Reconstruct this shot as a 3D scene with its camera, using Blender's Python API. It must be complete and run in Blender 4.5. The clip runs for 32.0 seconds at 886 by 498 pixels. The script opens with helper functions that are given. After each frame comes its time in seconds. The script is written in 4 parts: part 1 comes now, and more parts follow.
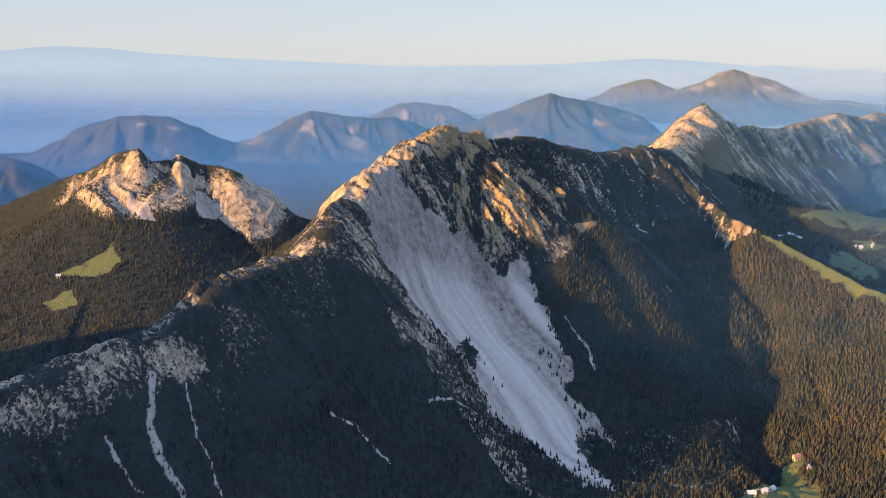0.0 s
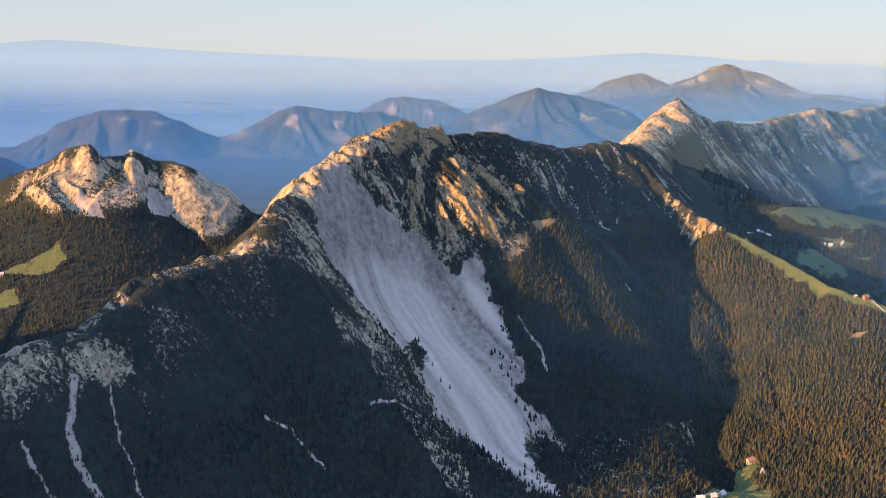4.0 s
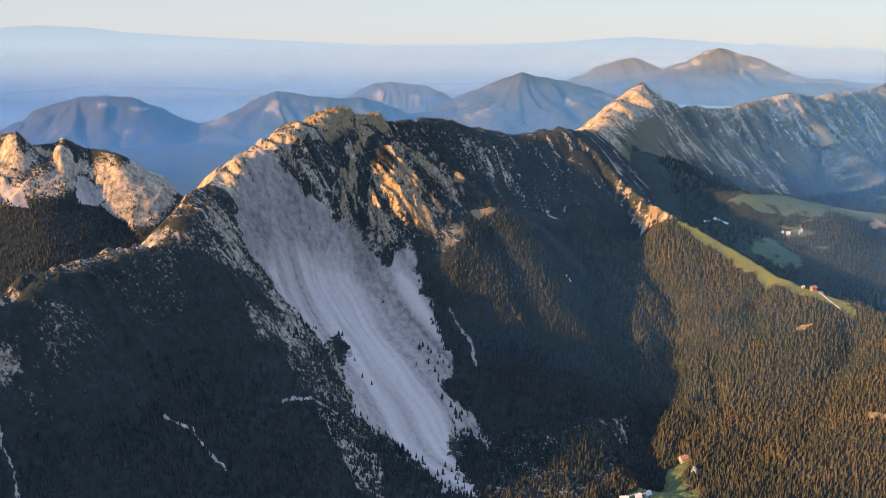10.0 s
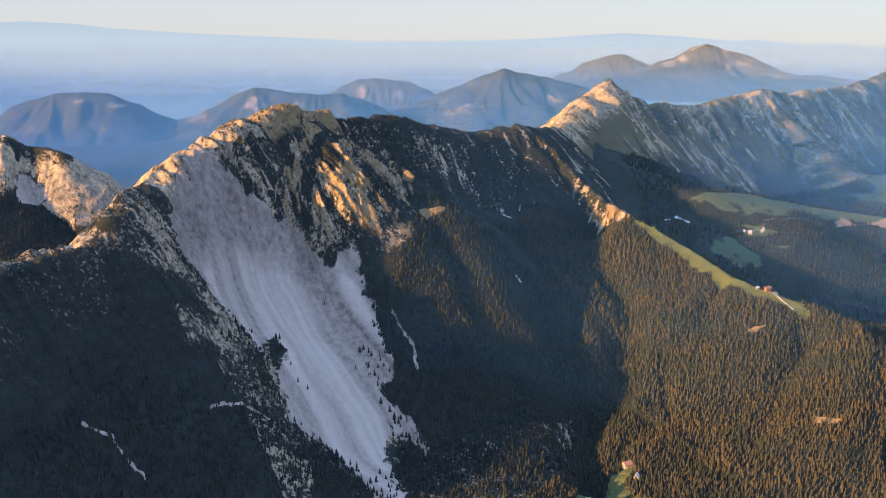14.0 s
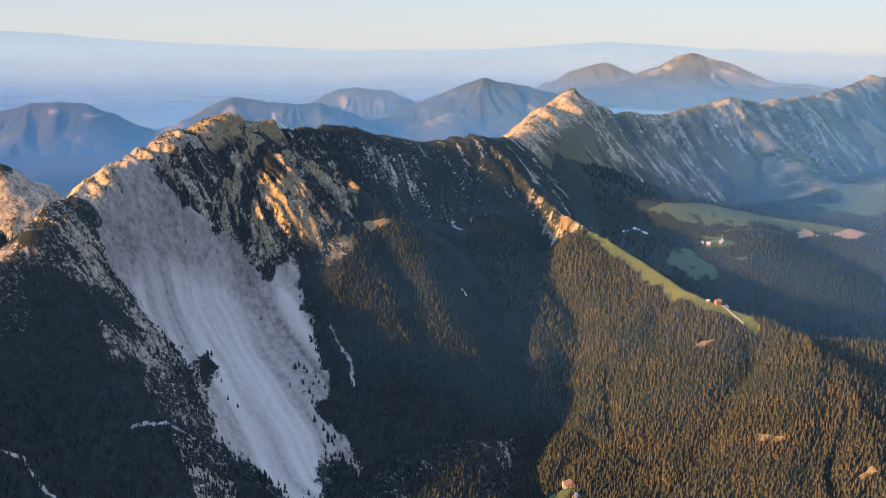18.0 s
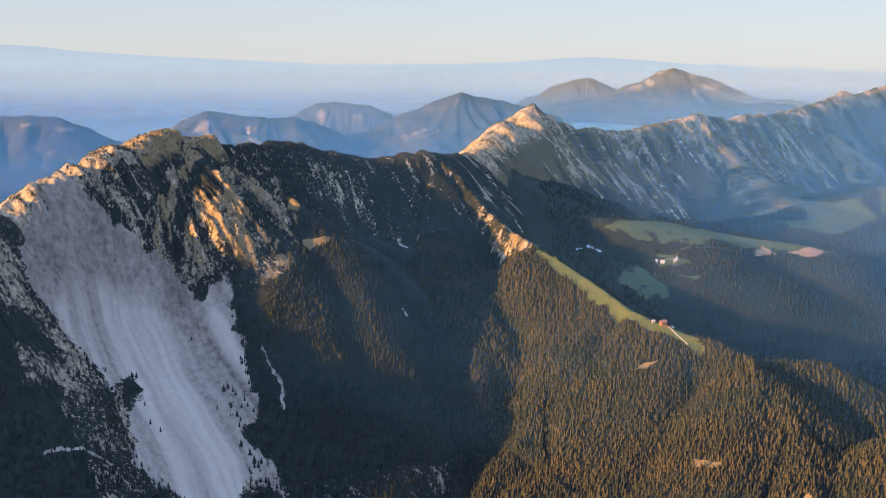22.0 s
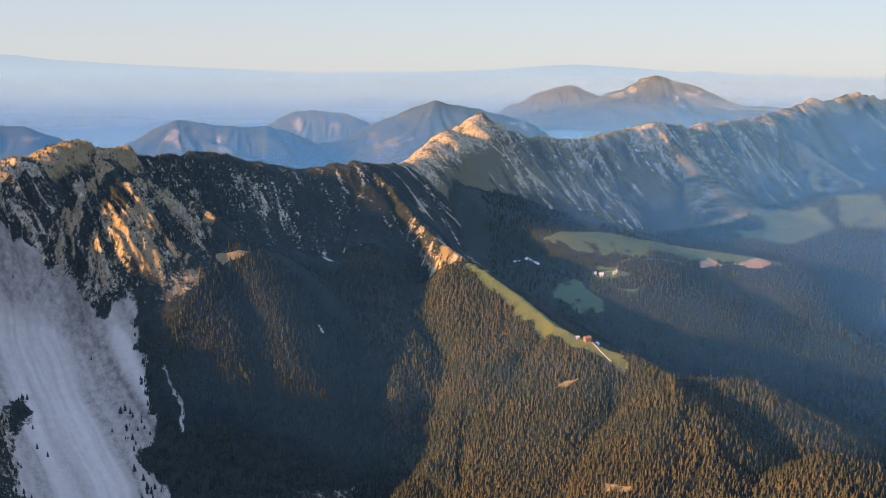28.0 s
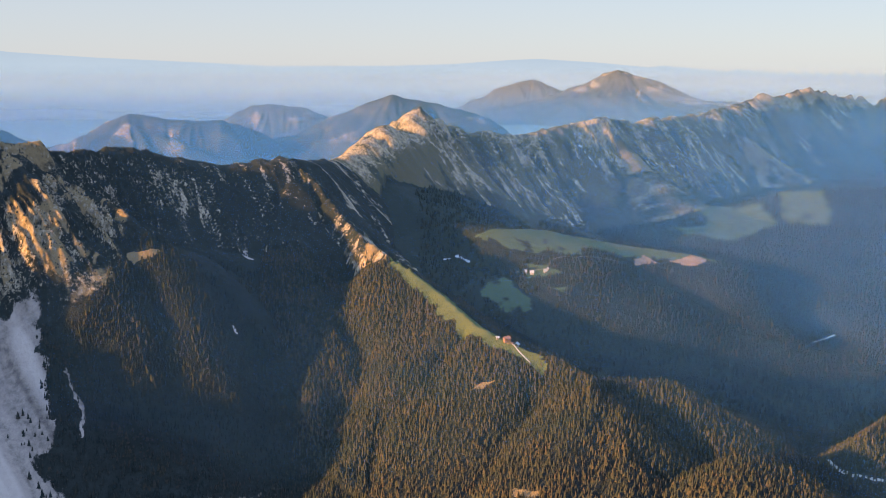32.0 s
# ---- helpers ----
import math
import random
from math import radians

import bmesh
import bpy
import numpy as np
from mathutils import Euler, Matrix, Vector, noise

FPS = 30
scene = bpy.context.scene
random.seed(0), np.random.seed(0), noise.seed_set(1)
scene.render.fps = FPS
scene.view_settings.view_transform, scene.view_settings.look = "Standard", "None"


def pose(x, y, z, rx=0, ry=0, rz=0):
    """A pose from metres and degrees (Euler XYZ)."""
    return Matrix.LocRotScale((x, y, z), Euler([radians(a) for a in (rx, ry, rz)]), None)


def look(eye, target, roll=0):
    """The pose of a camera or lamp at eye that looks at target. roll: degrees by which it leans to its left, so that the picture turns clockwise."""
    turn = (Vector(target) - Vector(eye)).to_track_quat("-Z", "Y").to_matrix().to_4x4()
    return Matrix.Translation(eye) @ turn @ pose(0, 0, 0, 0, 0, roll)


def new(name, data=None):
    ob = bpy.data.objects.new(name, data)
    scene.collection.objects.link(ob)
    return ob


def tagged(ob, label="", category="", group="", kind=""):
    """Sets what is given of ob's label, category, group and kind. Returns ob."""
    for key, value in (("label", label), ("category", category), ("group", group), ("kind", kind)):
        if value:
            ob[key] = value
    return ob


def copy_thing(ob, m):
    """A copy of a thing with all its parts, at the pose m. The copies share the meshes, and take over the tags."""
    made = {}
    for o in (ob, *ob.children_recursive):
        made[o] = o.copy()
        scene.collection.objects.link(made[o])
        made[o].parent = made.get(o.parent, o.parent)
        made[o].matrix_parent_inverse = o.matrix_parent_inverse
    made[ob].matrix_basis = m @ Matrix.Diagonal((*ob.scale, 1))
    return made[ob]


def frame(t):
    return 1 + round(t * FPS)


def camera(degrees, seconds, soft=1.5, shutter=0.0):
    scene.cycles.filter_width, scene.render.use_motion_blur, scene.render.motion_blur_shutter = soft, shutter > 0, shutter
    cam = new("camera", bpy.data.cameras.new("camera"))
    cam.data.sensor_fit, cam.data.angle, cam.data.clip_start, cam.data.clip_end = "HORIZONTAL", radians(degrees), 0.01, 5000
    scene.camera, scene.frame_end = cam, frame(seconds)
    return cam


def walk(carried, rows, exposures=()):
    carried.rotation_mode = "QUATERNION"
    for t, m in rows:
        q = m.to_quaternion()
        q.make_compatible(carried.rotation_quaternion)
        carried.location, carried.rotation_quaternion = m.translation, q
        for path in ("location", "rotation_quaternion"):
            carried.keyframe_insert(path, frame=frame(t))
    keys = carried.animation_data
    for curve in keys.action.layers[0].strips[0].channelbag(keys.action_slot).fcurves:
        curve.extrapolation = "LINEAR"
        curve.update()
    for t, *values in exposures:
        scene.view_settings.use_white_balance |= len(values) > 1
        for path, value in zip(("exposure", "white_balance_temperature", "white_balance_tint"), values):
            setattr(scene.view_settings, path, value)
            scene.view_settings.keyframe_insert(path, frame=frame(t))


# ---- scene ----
cam = camera(44.6, 32.0, 1.0)
METRES, EYE, TILT, LEAN, TURN = 340.0, 400.0, -10.0, 0.0, 0.0
ROWS = [
    (0.0, 0.0, 0.0, 0.0, 0.0, 0.0, -0.0),
    (0.5, 0.0137, 0.0066, 0.0011, -0.01, -0.03, -0.08),
    (1.0, 0.0278, 0.0127, 0.002, -0.05, -0.06, -0.15),
    (1.5, 0.0412, 0.0196, 0.0034, -0.1, -0.1, -0.23),
    (2.0, 0.055, 0.0262, 0.0045, -0.13, -0.13, -0.23),
    (2.5, 0.0691, 0.0326, 0.0054, -0.13, -0.17, -0.19),
    (3.0, 0.083, 0.0393, 0.0068, -0.09, -0.22, -0.12),
    (3.5, 0.0968, 0.0459, 0.0071, -0.04, -0.25, -0.07),
    (5.5, 0.1518, 0.0717, 0.0121, 0.13, -0.47, -0.14),
    (6.0, 0.166, 0.0783, 0.0129, 0.18, -0.52, -0.11),
    (6.5, 0.1797, 0.0853, 0.0141, 0.22, -0.59, -0.06),
    (7.0, 0.1937, 0.0917, 0.0147, 0.28, -0.65, -0.0),
    (7.5, 0.2077, 0.0983, 0.0154, 0.34, -0.7, 0.05),
    (8.0, 0.2218, 0.1051, 0.0155, 0.37, -0.75, 0.09),
    (8.5, 0.2355, 0.1121, 0.017, 0.36, -0.84, 0.08),
    (9.0, 0.2494, 0.119, 0.0176, 0.34, -0.91, 0.06),
    (9.5, 0.2633, 0.1256, 0.0188, 0.3, -1.0, 0.04),
    (10.0, 0.2774, 0.1325, 0.0194, 0.27, -1.07, 0.05),
    (10.5, 0.2913, 0.1397, 0.0204, 0.26, -1.13, 0.08),
    (11.0, 0.3056, 0.1466, 0.0214, 0.28, -1.2, 0.16),
    (11.5, 0.3196, 0.1533, 0.0218, 0.29, -1.23, 0.18),
    (12.0, 0.3335, 0.1603, 0.0228, 0.25, -1.27, 0.18),
    (12.5, 0.3472, 0.1678, 0.0241, 0.18, -1.3, 0.14),
    (13.0, 0.3616, 0.1745, 0.0248, 0.12, -1.29, 0.09),
    (13.5, 0.3757, 0.1814, 0.0257, 0.06, -1.27, 0.06),
    (14.0, 0.3899, 0.1883, 0.0266, 0.04, -1.26, 0.08),
    (14.5, 0.4044, 0.1954, 0.0275, 0.07, -1.23, 0.14),
    (16.5, 0.4613, 0.2225, 0.0311, 0.01, -1.0, 0.28),
    (17.0, 0.4756, 0.2295, 0.0322, -0.09, -0.94, 0.24),
    (17.5, 0.49, 0.2356, 0.0339, -0.18, -0.88, 0.21),
    (18.0, 0.5044, 0.2425, 0.0345, -0.26, -0.79, 0.21),
    (18.5, 0.519, 0.2494, 0.0357, -0.31, -0.7, 0.26),
    (19.0, 0.5323, 0.2552, 0.037, -0.34, -0.61, 0.28),
    (19.5, 0.5471, 0.2617, 0.0379, -0.39, -0.48, 0.27),
    (20.0, 0.5615, 0.2683, 0.0393, -0.46, -0.37, 0.2),
    (20.5, 0.576, 0.2747, 0.0407, -0.57, -0.26, 0.11),
    (21.0, 0.5892, 0.2807, 0.0422, -0.67, -0.19, 0.04),
    (21.5, 0.6036, 0.2874, 0.0433, -0.73, -0.11, 0.03),
    (22.0, 0.6176, 0.2938, 0.0445, -0.74, -0.05, 0.09),
    (22.5, 0.632, 0.3005, 0.0459, -0.69, 0.01, 0.18),
    (23.0, 0.6466, 0.3069, 0.0473, -0.61, 0.08, 0.25),
    (23.5, 0.6607, 0.3137, 0.0484, -0.57, 0.13, 0.26),
    (24.0, 0.6754, 0.3199, 0.0491, -0.58, 0.21, 0.23),
    (24.5, 0.6896, 0.3265, 0.0507, -0.68, 0.25, 0.17),
    (25.0, 0.7036, 0.3329, 0.0521, -0.8, 0.29, 0.13),
    (25.5, 0.7181, 0.3391, 0.0535, -0.91, 0.31, 0.12),
    (27.5, 0.7748, 0.3662, 0.0568, -0.83, 0.34, 0.33),
    (28.0, 0.7893, 0.3726, 0.0579, -0.92, 0.35, 0.29),
    (28.5, 0.8039, 0.3788, 0.059, -1.07, 0.35, 0.26),
    (29.0, 0.8184, 0.3852, 0.0601, -1.27, 0.36, 0.24),
    (29.5, 0.8331, 0.3909, 0.0614, -1.5, 0.36, 0.27),
    (30.0, 0.8475, 0.3969, 0.0626, -1.76, 0.35, 0.29),
    (30.5, 0.8618, 0.4025, 0.0636, -2.02, 0.32, 0.32),
    (31.0, 0.876, 0.4084, 0.065, -2.24, 0.24, 0.34),
    (31.5, 0.8906, 0.4135, 0.0659, -2.37, 0.14, 0.35),
    (32.0, 0.9047, 0.4195, 0.0671, -2.42, 0.03, 0.34),
]
walk(cam, [(t, pose(0, 0, EYE, TILT, LEAN, TURN) @ pose(METRES * x, METRES * y, METRES * z, 90 + pitch, roll, yaw)) for t, x, y, z, yaw, pitch, roll in ROWS],
     exposures=[(0.0, 1.45, 5600, 10), (8.0, 1.50, 5600, 10), (19.0, 1.49, 5600, 10), (25.0, 1.42, 5600, 10), (32.0, 1.42, 5600, 10)])
# ---- world, sun ----
SUN = Vector((-0.82, -0.572, 0.185)).normalized()
world = bpy.data.worlds.new("sky")
scene.world = world
world.use_nodes = True
wn = world.node_tree.nodes
sky = wn.new("ShaderNodeTexSky")
sky.sky_type = "NISHITA"
sky.sun_disc = False
sky.sun_elevation = math.asin(SUN.z)
sky.sun_rotation = math.atan2(SUN.x, SUN.y)
sky.altitude = 1600
sky.air_density, sky.dust_density, sky.ozone_density = 1.0, 0.6, 2.0
wn["Background"].inputs["Strength"].default_value = 0.1
veil = wn.new("ShaderNodeMix")
veil.data_type = "RGBA"
veil.inputs["Factor"].default_value = 0.88  # thin high cloud over the whole sky, creamy low down and blue overhead
where = wn.new("ShaderNodeTexCoord")
split = wn.new("ShaderNodeSeparateXYZ")
tint = wn.new("ShaderNodeValToRGB")
for _ in range(3):
    tint.color_ramp.elements.new(0.5)
# overhead tones, out of view, are raised to brighten the shaded slopes
for e, (at, c) in zip(tint.color_ramp.elements, ((0.0, (0.535, 0.488, 0.44)), (0.06, (0.50, 0.478, 0.458)), (0.14, (0.49, 0.49, 0.492)), (0.4, (0.84, 1.02, 1.36)), (1.0, (0.76, 0.99, 1.46)))):
    e.position, e.color = at, (*c, 1)
bright = wn.new("ShaderNodeVectorMath")
bright.operation = "SCALE"
bright.inputs["Scale"].default_value = 4.8
wl = world.node_tree.links
wl.new(where.outputs["Generated"], split.inputs[0])
wl.new(split.outputs["Z"], tint.inputs["Fac"])
wl.new(tint.outputs["Color"], bright.inputs[0])
wl.new(sky.outputs["Color"], veil.inputs[6])
wl.new(bright.outputs[0], veil.inputs[7])
wl.new(veil.outputs[2], wn["Background"].inputs["Color"])

sun_data = bpy.data.lights.new("sun", "SUN")
sun_data.energy, sun_data.angle, sun_data.color = 7.4, radians(0.6), (1.0, 0.475, 0.10)
sun_ob = new("sun", sun_data)
sun_ob.matrix_world = look(SUN * 900, (0, 0, 0))
# ---- materials ----
def material(name):
    m = bpy.data.materials.new(name)
    m.use_nodes = True
    return m, m.node_tree.nodes, m.node_tree.links, m.node_tree.nodes["Principled BSDF"]


def value_noise(nodes, links, scale, detail=5, rough=0.6, vector=None, stretch=None):
    n = nodes.new("ShaderNodeTexNoise")
    n.inputs["Scale"].default_value, n.inputs["Detail"].default_value, n.inputs["Roughness"].default_value = scale, detail, rough
    if vector is None:
        vector = nodes.new("ShaderNodeNewGeometry").outputs["Position"]
    if stretch:
        mp = nodes.new("ShaderNodeMapping")
        mp.inputs["Scale"].default_value = stretch
        links.new(vector, mp.inputs["Vector"])
        vector = mp.outputs["Vector"]
    links.new(vector, n.inputs["Vector"])
    return n.outputs["Fac"]


def ramp(nodes, links, fac, stops):
    r = nodes.new("ShaderNodeValToRGB")
    while len(r.color_ramp.elements) < len(stops):
        r.color_ramp.elements.new(0.5)
    for e, (p, c) in zip(r.color_ramp.elements, stops):
        e.position, e.color = p, (*c, 1)
    links.new(fac, r.inputs["Fac"])
    return r.outputs["Color"]


def mixed(nodes, links, fac, a, b, blend="MIX"):
    m = nodes.new("ShaderNodeMix")
    m.data_type, m.blend_type = "RGBA", blend
    for socket, v in ((m.inputs["Factor"], fac), (m.inputs[6], a), (m.inputs[7], b)):
        if isinstance(v, (int, float)):
            socket.default_value = v
        elif isinstance(v, tuple):
            socket.default_value = (*v, 1)
        else:
            links.new(v, socket)
    return m.outputs[2]


def bumped(nodes, links, bsdf, height, strength, distance):
    b = nodes.new("ShaderNodeBump")
    b.inputs["Strength"].default_value, b.inputs["Distance"].default_value = strength, distance
    links.new(height, b.inputs["Height"])
    links.new(b.outputs["Normal"], bsdf.inputs["Normal"])


def plain(name, color, rough=0.8, noise_scale=2.0, spread=0.25, metal=0.0):
    m, n, l, b = material(name)
    f = value_noise(n, l, noise_scale)
    dark, light = tuple(c * (1 - spread) for c in color), tuple(min(1, c * (1 + spread)) for c in color)
    l.new(ramp(n, l, f, [(0.3, dark), (0.7, light)]), b.inputs["Base Color"])
    b.inputs["Roughness"].default_value, b.inputs["Metallic"].default_value = rough, metal
    return m


def land_material(name, rock, rock_warm, brush, grass, scree, earth, size=1.0, rough_edge=2.4, play=1.0):
    """Ground cover mixed by the land's own layers: bare rock, grass, scree, brown earth; dwarf pine and woodland floor elsewhere."""
    m, n, l, b = material(name)
    at = n.new("ShaderNodeAttribute")
    at.attribute_name = "cover"
    sep = n.new("ShaderNodeSeparateColor")
    l.new(at.outputs["Color"], sep.inputs["Color"])
    fine, mid, big = value_noise(n, l, 0.5 / size, 6, 0.75), value_noise(n, l, 0.2 / size, 6, 0.68), value_noise(n, l, 0.03 / size, 4, 0.6)
    strata = value_noise(n, l, 0.35 / size, 5, 0.6, stretch=(1.5, 1.5, 0.35))
    rocks = mixed(n, l, big, ramp(n, l, fine, [(0.3, tuple(c * 0.42 for c in rock)), (0.68, rock)]),
                  ramp(n, l, strata, [(0.35, tuple(c * 0.5 for c in rock_warm)), (0.65, rock_warm)]))
    crack = value_noise(n, l, 0.2 / size, 9, 0.8, stretch=(1.0, 1.0, 0.4))
    rocks = mixed(n, l, 1.0, rocks, ramp(n, l, crack, [(0.41, (0.42, 0.42, 0.43)), (0.5, (0.85, 0.85, 0.85)), (0.62, (1.3, 1.28, 1.24))]), "MULTIPLY")
    shrubs = ramp(n, l, mid, [(0.3, tuple(c * (1 - 0.5 * play) for c in brush)), (0.55, brush), (0.8, tuple(c * (1 + 0.7 * play) for c in brush))])
    meadow = ramp(n, l, fine, [(0.3, tuple(c * 0.75 for c in grass)), (0.7, tuple(c * 1.2 for c in grass))])
    st = n.new("ShaderNodeAttribute")
    st.attribute_name = "streak"
    runs = n.new("ShaderNodeMath")
    runs.operation = "MULTIPLY_ADD"
    l.new(mid, runs.inputs[0])
    runs.inputs[1].default_value = 0.35
    l.new(st.outputs["Fac"], runs.inputs[2])
    gravel = ramp(n, l, runs.outputs[0], [(0.12, tuple(c * 0.36 for c in scree)), (0.42, tuple(c * 0.66 for c in scree)), (0.66, tuple(c * 0.86 for c in scree)), (0.92, tuple(c * 1.12 for c in scree))])
    broken = n.new("ShaderNodeMapRange")
    for socket, v in (("From Min", 0.2), ("From Max", 0.5), ("To Min", 1.0), ("To Max", 0.15)):
        broken.inputs[socket].default_value = v
    l.new(st.outputs["Fac"], broken.inputs["Value"])
    chips = value_noise(n, l, 0.24 / size, 8, 0.75, stretch=(1.0, 1.0, 0.5))
    gravel = mixed(n, l, broken.outputs["Result"], gravel, ramp(n, l, chips, [(0.38, (0.62, 0.62, 0.64)), (0.5, (0.95, 0.95, 0.95)), (0.62, (1.22, 1.2, 1.16))]), "MULTIPLY")
    soil = ramp(n, l, mid, [(0.3, tuple(c * 0.7 for c in earth)), (0.7, earth)])

    def cut(weight, noise_out, soft):
        add = n.new("ShaderNodeMath")
        add.operation = "MULTIPLY_ADD"
        l.new(noise_out, add.inputs[0])
        add.inputs[1].default_value = soft
        l.new(weight, add.inputs[2])
        mr = n.new("ShaderNodeMapRange")
        mr.inputs["From Min"].default_value, mr.inputs["From Max"].default_value = 0.42 + soft * 0.5, 0.58 + soft * 0.5
        l.new(add.outputs[0], mr.inputs["Value"])
        return mr.outputs["Result"]
    col = mixed(n, l, cut(sep.outputs["Green"], mid, 0.5), shrubs, meadow)
    col = mixed(n, l, cut(at.outputs["Alpha"], mid, 0.4), col, soil)
    speck = value_noise(n, l, 0.42 / size, 9, 0.78, stretch=(1.0, 1.0, 0.55))
    col = mixed(n, l, cut(sep.outputs["Red"], speck, rough_edge), col, rocks)
    col = mixed(n, l, cut(sep.outputs["Blue"], speck, 1.5), col, gravel)
    l.new(col, b.inputs["Base Color"])
    b.inputs["Roughness"].default_value = 0.95
    b.inputs["Specular IOR Level"].default_value = 0.1
    both = n.new("ShaderNodeMath")
    l.new(fine, both.inputs[0])
    l.new(speck, both.inputs[1])
    bumped(n, l, b, both.outputs[0], 0.8, 1.6 * size * play)
    return m


LAND = land_material("alpine_ground", (0.31, 0.268, 0.235), (0.47, 0.385, 0.25), (0.022, 0.027, 0.026), (0.088, 0.102, 0.042), (0.36, 0.308, 0.272), (0.21, 0.155, 0.085), 1.0, 2.4, 0.65)
EAST_LAND = land_material("ridge_ground", (0.37, 0.32, 0.25), (0.44, 0.345, 0.21), (0.050, 0.055, 0.042), (0.098, 0.086, 0.052), (0.44, 0.43, 0.42), (0.22, 0.165, 0.095), 1.0, 2.4, 0.6)
VALLEY_LAND = land_material("valley_ground", (0.38, 0.36, 0.33), (0.42, 0.40, 0.36), (0.026, 0.033, 0.029), (0.068, 0.090, 0.052), (0.46, 0.48, 0.52), (0.30, 0.20, 0.14), 1.5, 2.4, 0.5)
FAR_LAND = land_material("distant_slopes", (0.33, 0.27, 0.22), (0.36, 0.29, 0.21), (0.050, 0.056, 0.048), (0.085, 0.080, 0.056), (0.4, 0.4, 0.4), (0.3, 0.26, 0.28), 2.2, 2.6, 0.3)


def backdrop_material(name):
    """The faint pale distance at the edge of sight, self-lit: haze painted as one soft tone that deepens upwards."""
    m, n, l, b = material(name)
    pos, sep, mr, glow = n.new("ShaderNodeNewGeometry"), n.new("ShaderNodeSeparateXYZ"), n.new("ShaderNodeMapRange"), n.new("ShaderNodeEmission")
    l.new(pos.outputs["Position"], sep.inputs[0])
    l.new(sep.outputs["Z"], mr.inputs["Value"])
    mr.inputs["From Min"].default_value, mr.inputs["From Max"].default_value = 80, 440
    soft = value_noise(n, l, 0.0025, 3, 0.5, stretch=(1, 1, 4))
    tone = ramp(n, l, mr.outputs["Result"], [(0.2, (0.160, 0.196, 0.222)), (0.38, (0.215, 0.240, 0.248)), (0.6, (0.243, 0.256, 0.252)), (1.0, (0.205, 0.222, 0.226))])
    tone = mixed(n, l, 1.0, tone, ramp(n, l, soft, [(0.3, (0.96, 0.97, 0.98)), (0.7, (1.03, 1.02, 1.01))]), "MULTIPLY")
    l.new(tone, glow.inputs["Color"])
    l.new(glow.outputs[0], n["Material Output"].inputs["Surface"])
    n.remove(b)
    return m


PLAIN_GLOW = HILL_GLOW = backdrop_material("glowing_far_haze")


def crown_material(name, stops):
    m, n, l, b = material(name)
    g = n.new("ShaderNodeNewGeometry")
    col = ramp(n, l, g.outputs["Random Per Island"], stops)
    col = mixed(n, l, 0.5, col, ramp(n, l, value_noise(n, l, 2.5, 4, 0.7), [(0.3, (0.3, 0.3, 0.3)), (0.7, (1.3, 1.3, 1.3))]), "MULTIPLY")
    col = mixed(n, l, 1.0, col, ramp(n, l, value_noise(n, l, 0.035, 4, 0.6), [(0.35, (0.62, 0.76, 0.84)), (0.5, (0.95, 0.97, 1.0)), (0.66, (1.26, 1.10, 0.95))]), "MULTIPLY")
    l.new(col, b.inputs["Base Color"])
    b.inputs["Roughness"].default_value = 0.9
    b.inputs["Specular IOR Level"].default_value = 0.15
    return m


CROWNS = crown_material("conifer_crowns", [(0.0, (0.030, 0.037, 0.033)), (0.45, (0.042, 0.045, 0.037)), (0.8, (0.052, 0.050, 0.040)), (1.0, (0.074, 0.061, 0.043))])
# darker copy of the conifer crowns: slope shade put into colour; scrub shares it
DARK_CROWNS = crown_material("shade_toned_crowns", [(0.0, (0.020, 0.028, 0.028)), (0.6, (0.026, 0.033, 0.031)), (1.0, (0.044, 0.041, 0.034))])
# darker copy for the valley woods, the valley's shadow put into the colour
VALLEY_CROWNS = crown_material("shadowed_valley_crowns", [(0.0, (0.017, 0.024, 0.024)), (0.6, (0.022, 0.029, 0.027)), (1.0, (0.044, 0.040, 0.031))])
BARK = plain("bark", (0.09, 0.06, 0.04), 0.95, 6)
# ---- land form: ridges that fall away on both sides ----
def lattice(ix, iy, seed):
    h = (ix.astype(np.int64) * 374761393 + iy.astype(np.int64) * 668265263 + seed * 974634541) & 0x7FFFFFFF
    h = ((h ^ (h >> 13)) * 1274126177) & 0x7FFFFFFF
    return ((h ^ (h >> 16)) & 0xFFFF) / 32767.5 - 1.0


def grain(x, y, size, seed=0):
    """Smooth value noise in -1..1 with cells of that size."""
    x, y = np.asarray(x) / size, np.asarray(y) / size
    ix, iy = np.floor(x), np.floor(y)
    fx, fy = x - ix, y - iy
    ux, uy = fx * fx * fx * (fx * (fx * 6 - 15) + 10), fy * fy * fy * (fy * (fy * 6 - 15) + 10)
    a, b = lattice(ix, iy, seed), lattice(ix + 1, iy, seed)
    c, d = lattice(ix, iy + 1, seed), lattice(ix + 1, iy + 1, seed)
    return (a + (b - a) * ux) * (1 - uy) + (c + (d - c) * ux) * uy


def fractal(x, y, size, octaves=4, seed=0, gain=0.5):
    total, amp, norm = 0.0, 1.0, 0.0
    for i in range(octaves):
        c, s = math.cos(0.6 * i), math.sin(0.6 * i)
        total = total + amp * grain(x * c - y * s + 31.7 * i, x * s + y * c - 17.3 * i, size / 2 ** i, seed + 7 * i)
        norm, amp = norm + amp, amp * gain
    return total / norm


def step(a, b, v):
    t = np.clip((v - a) / (b - a), 0, 1)
    return t * t * (3 - 2 * t)


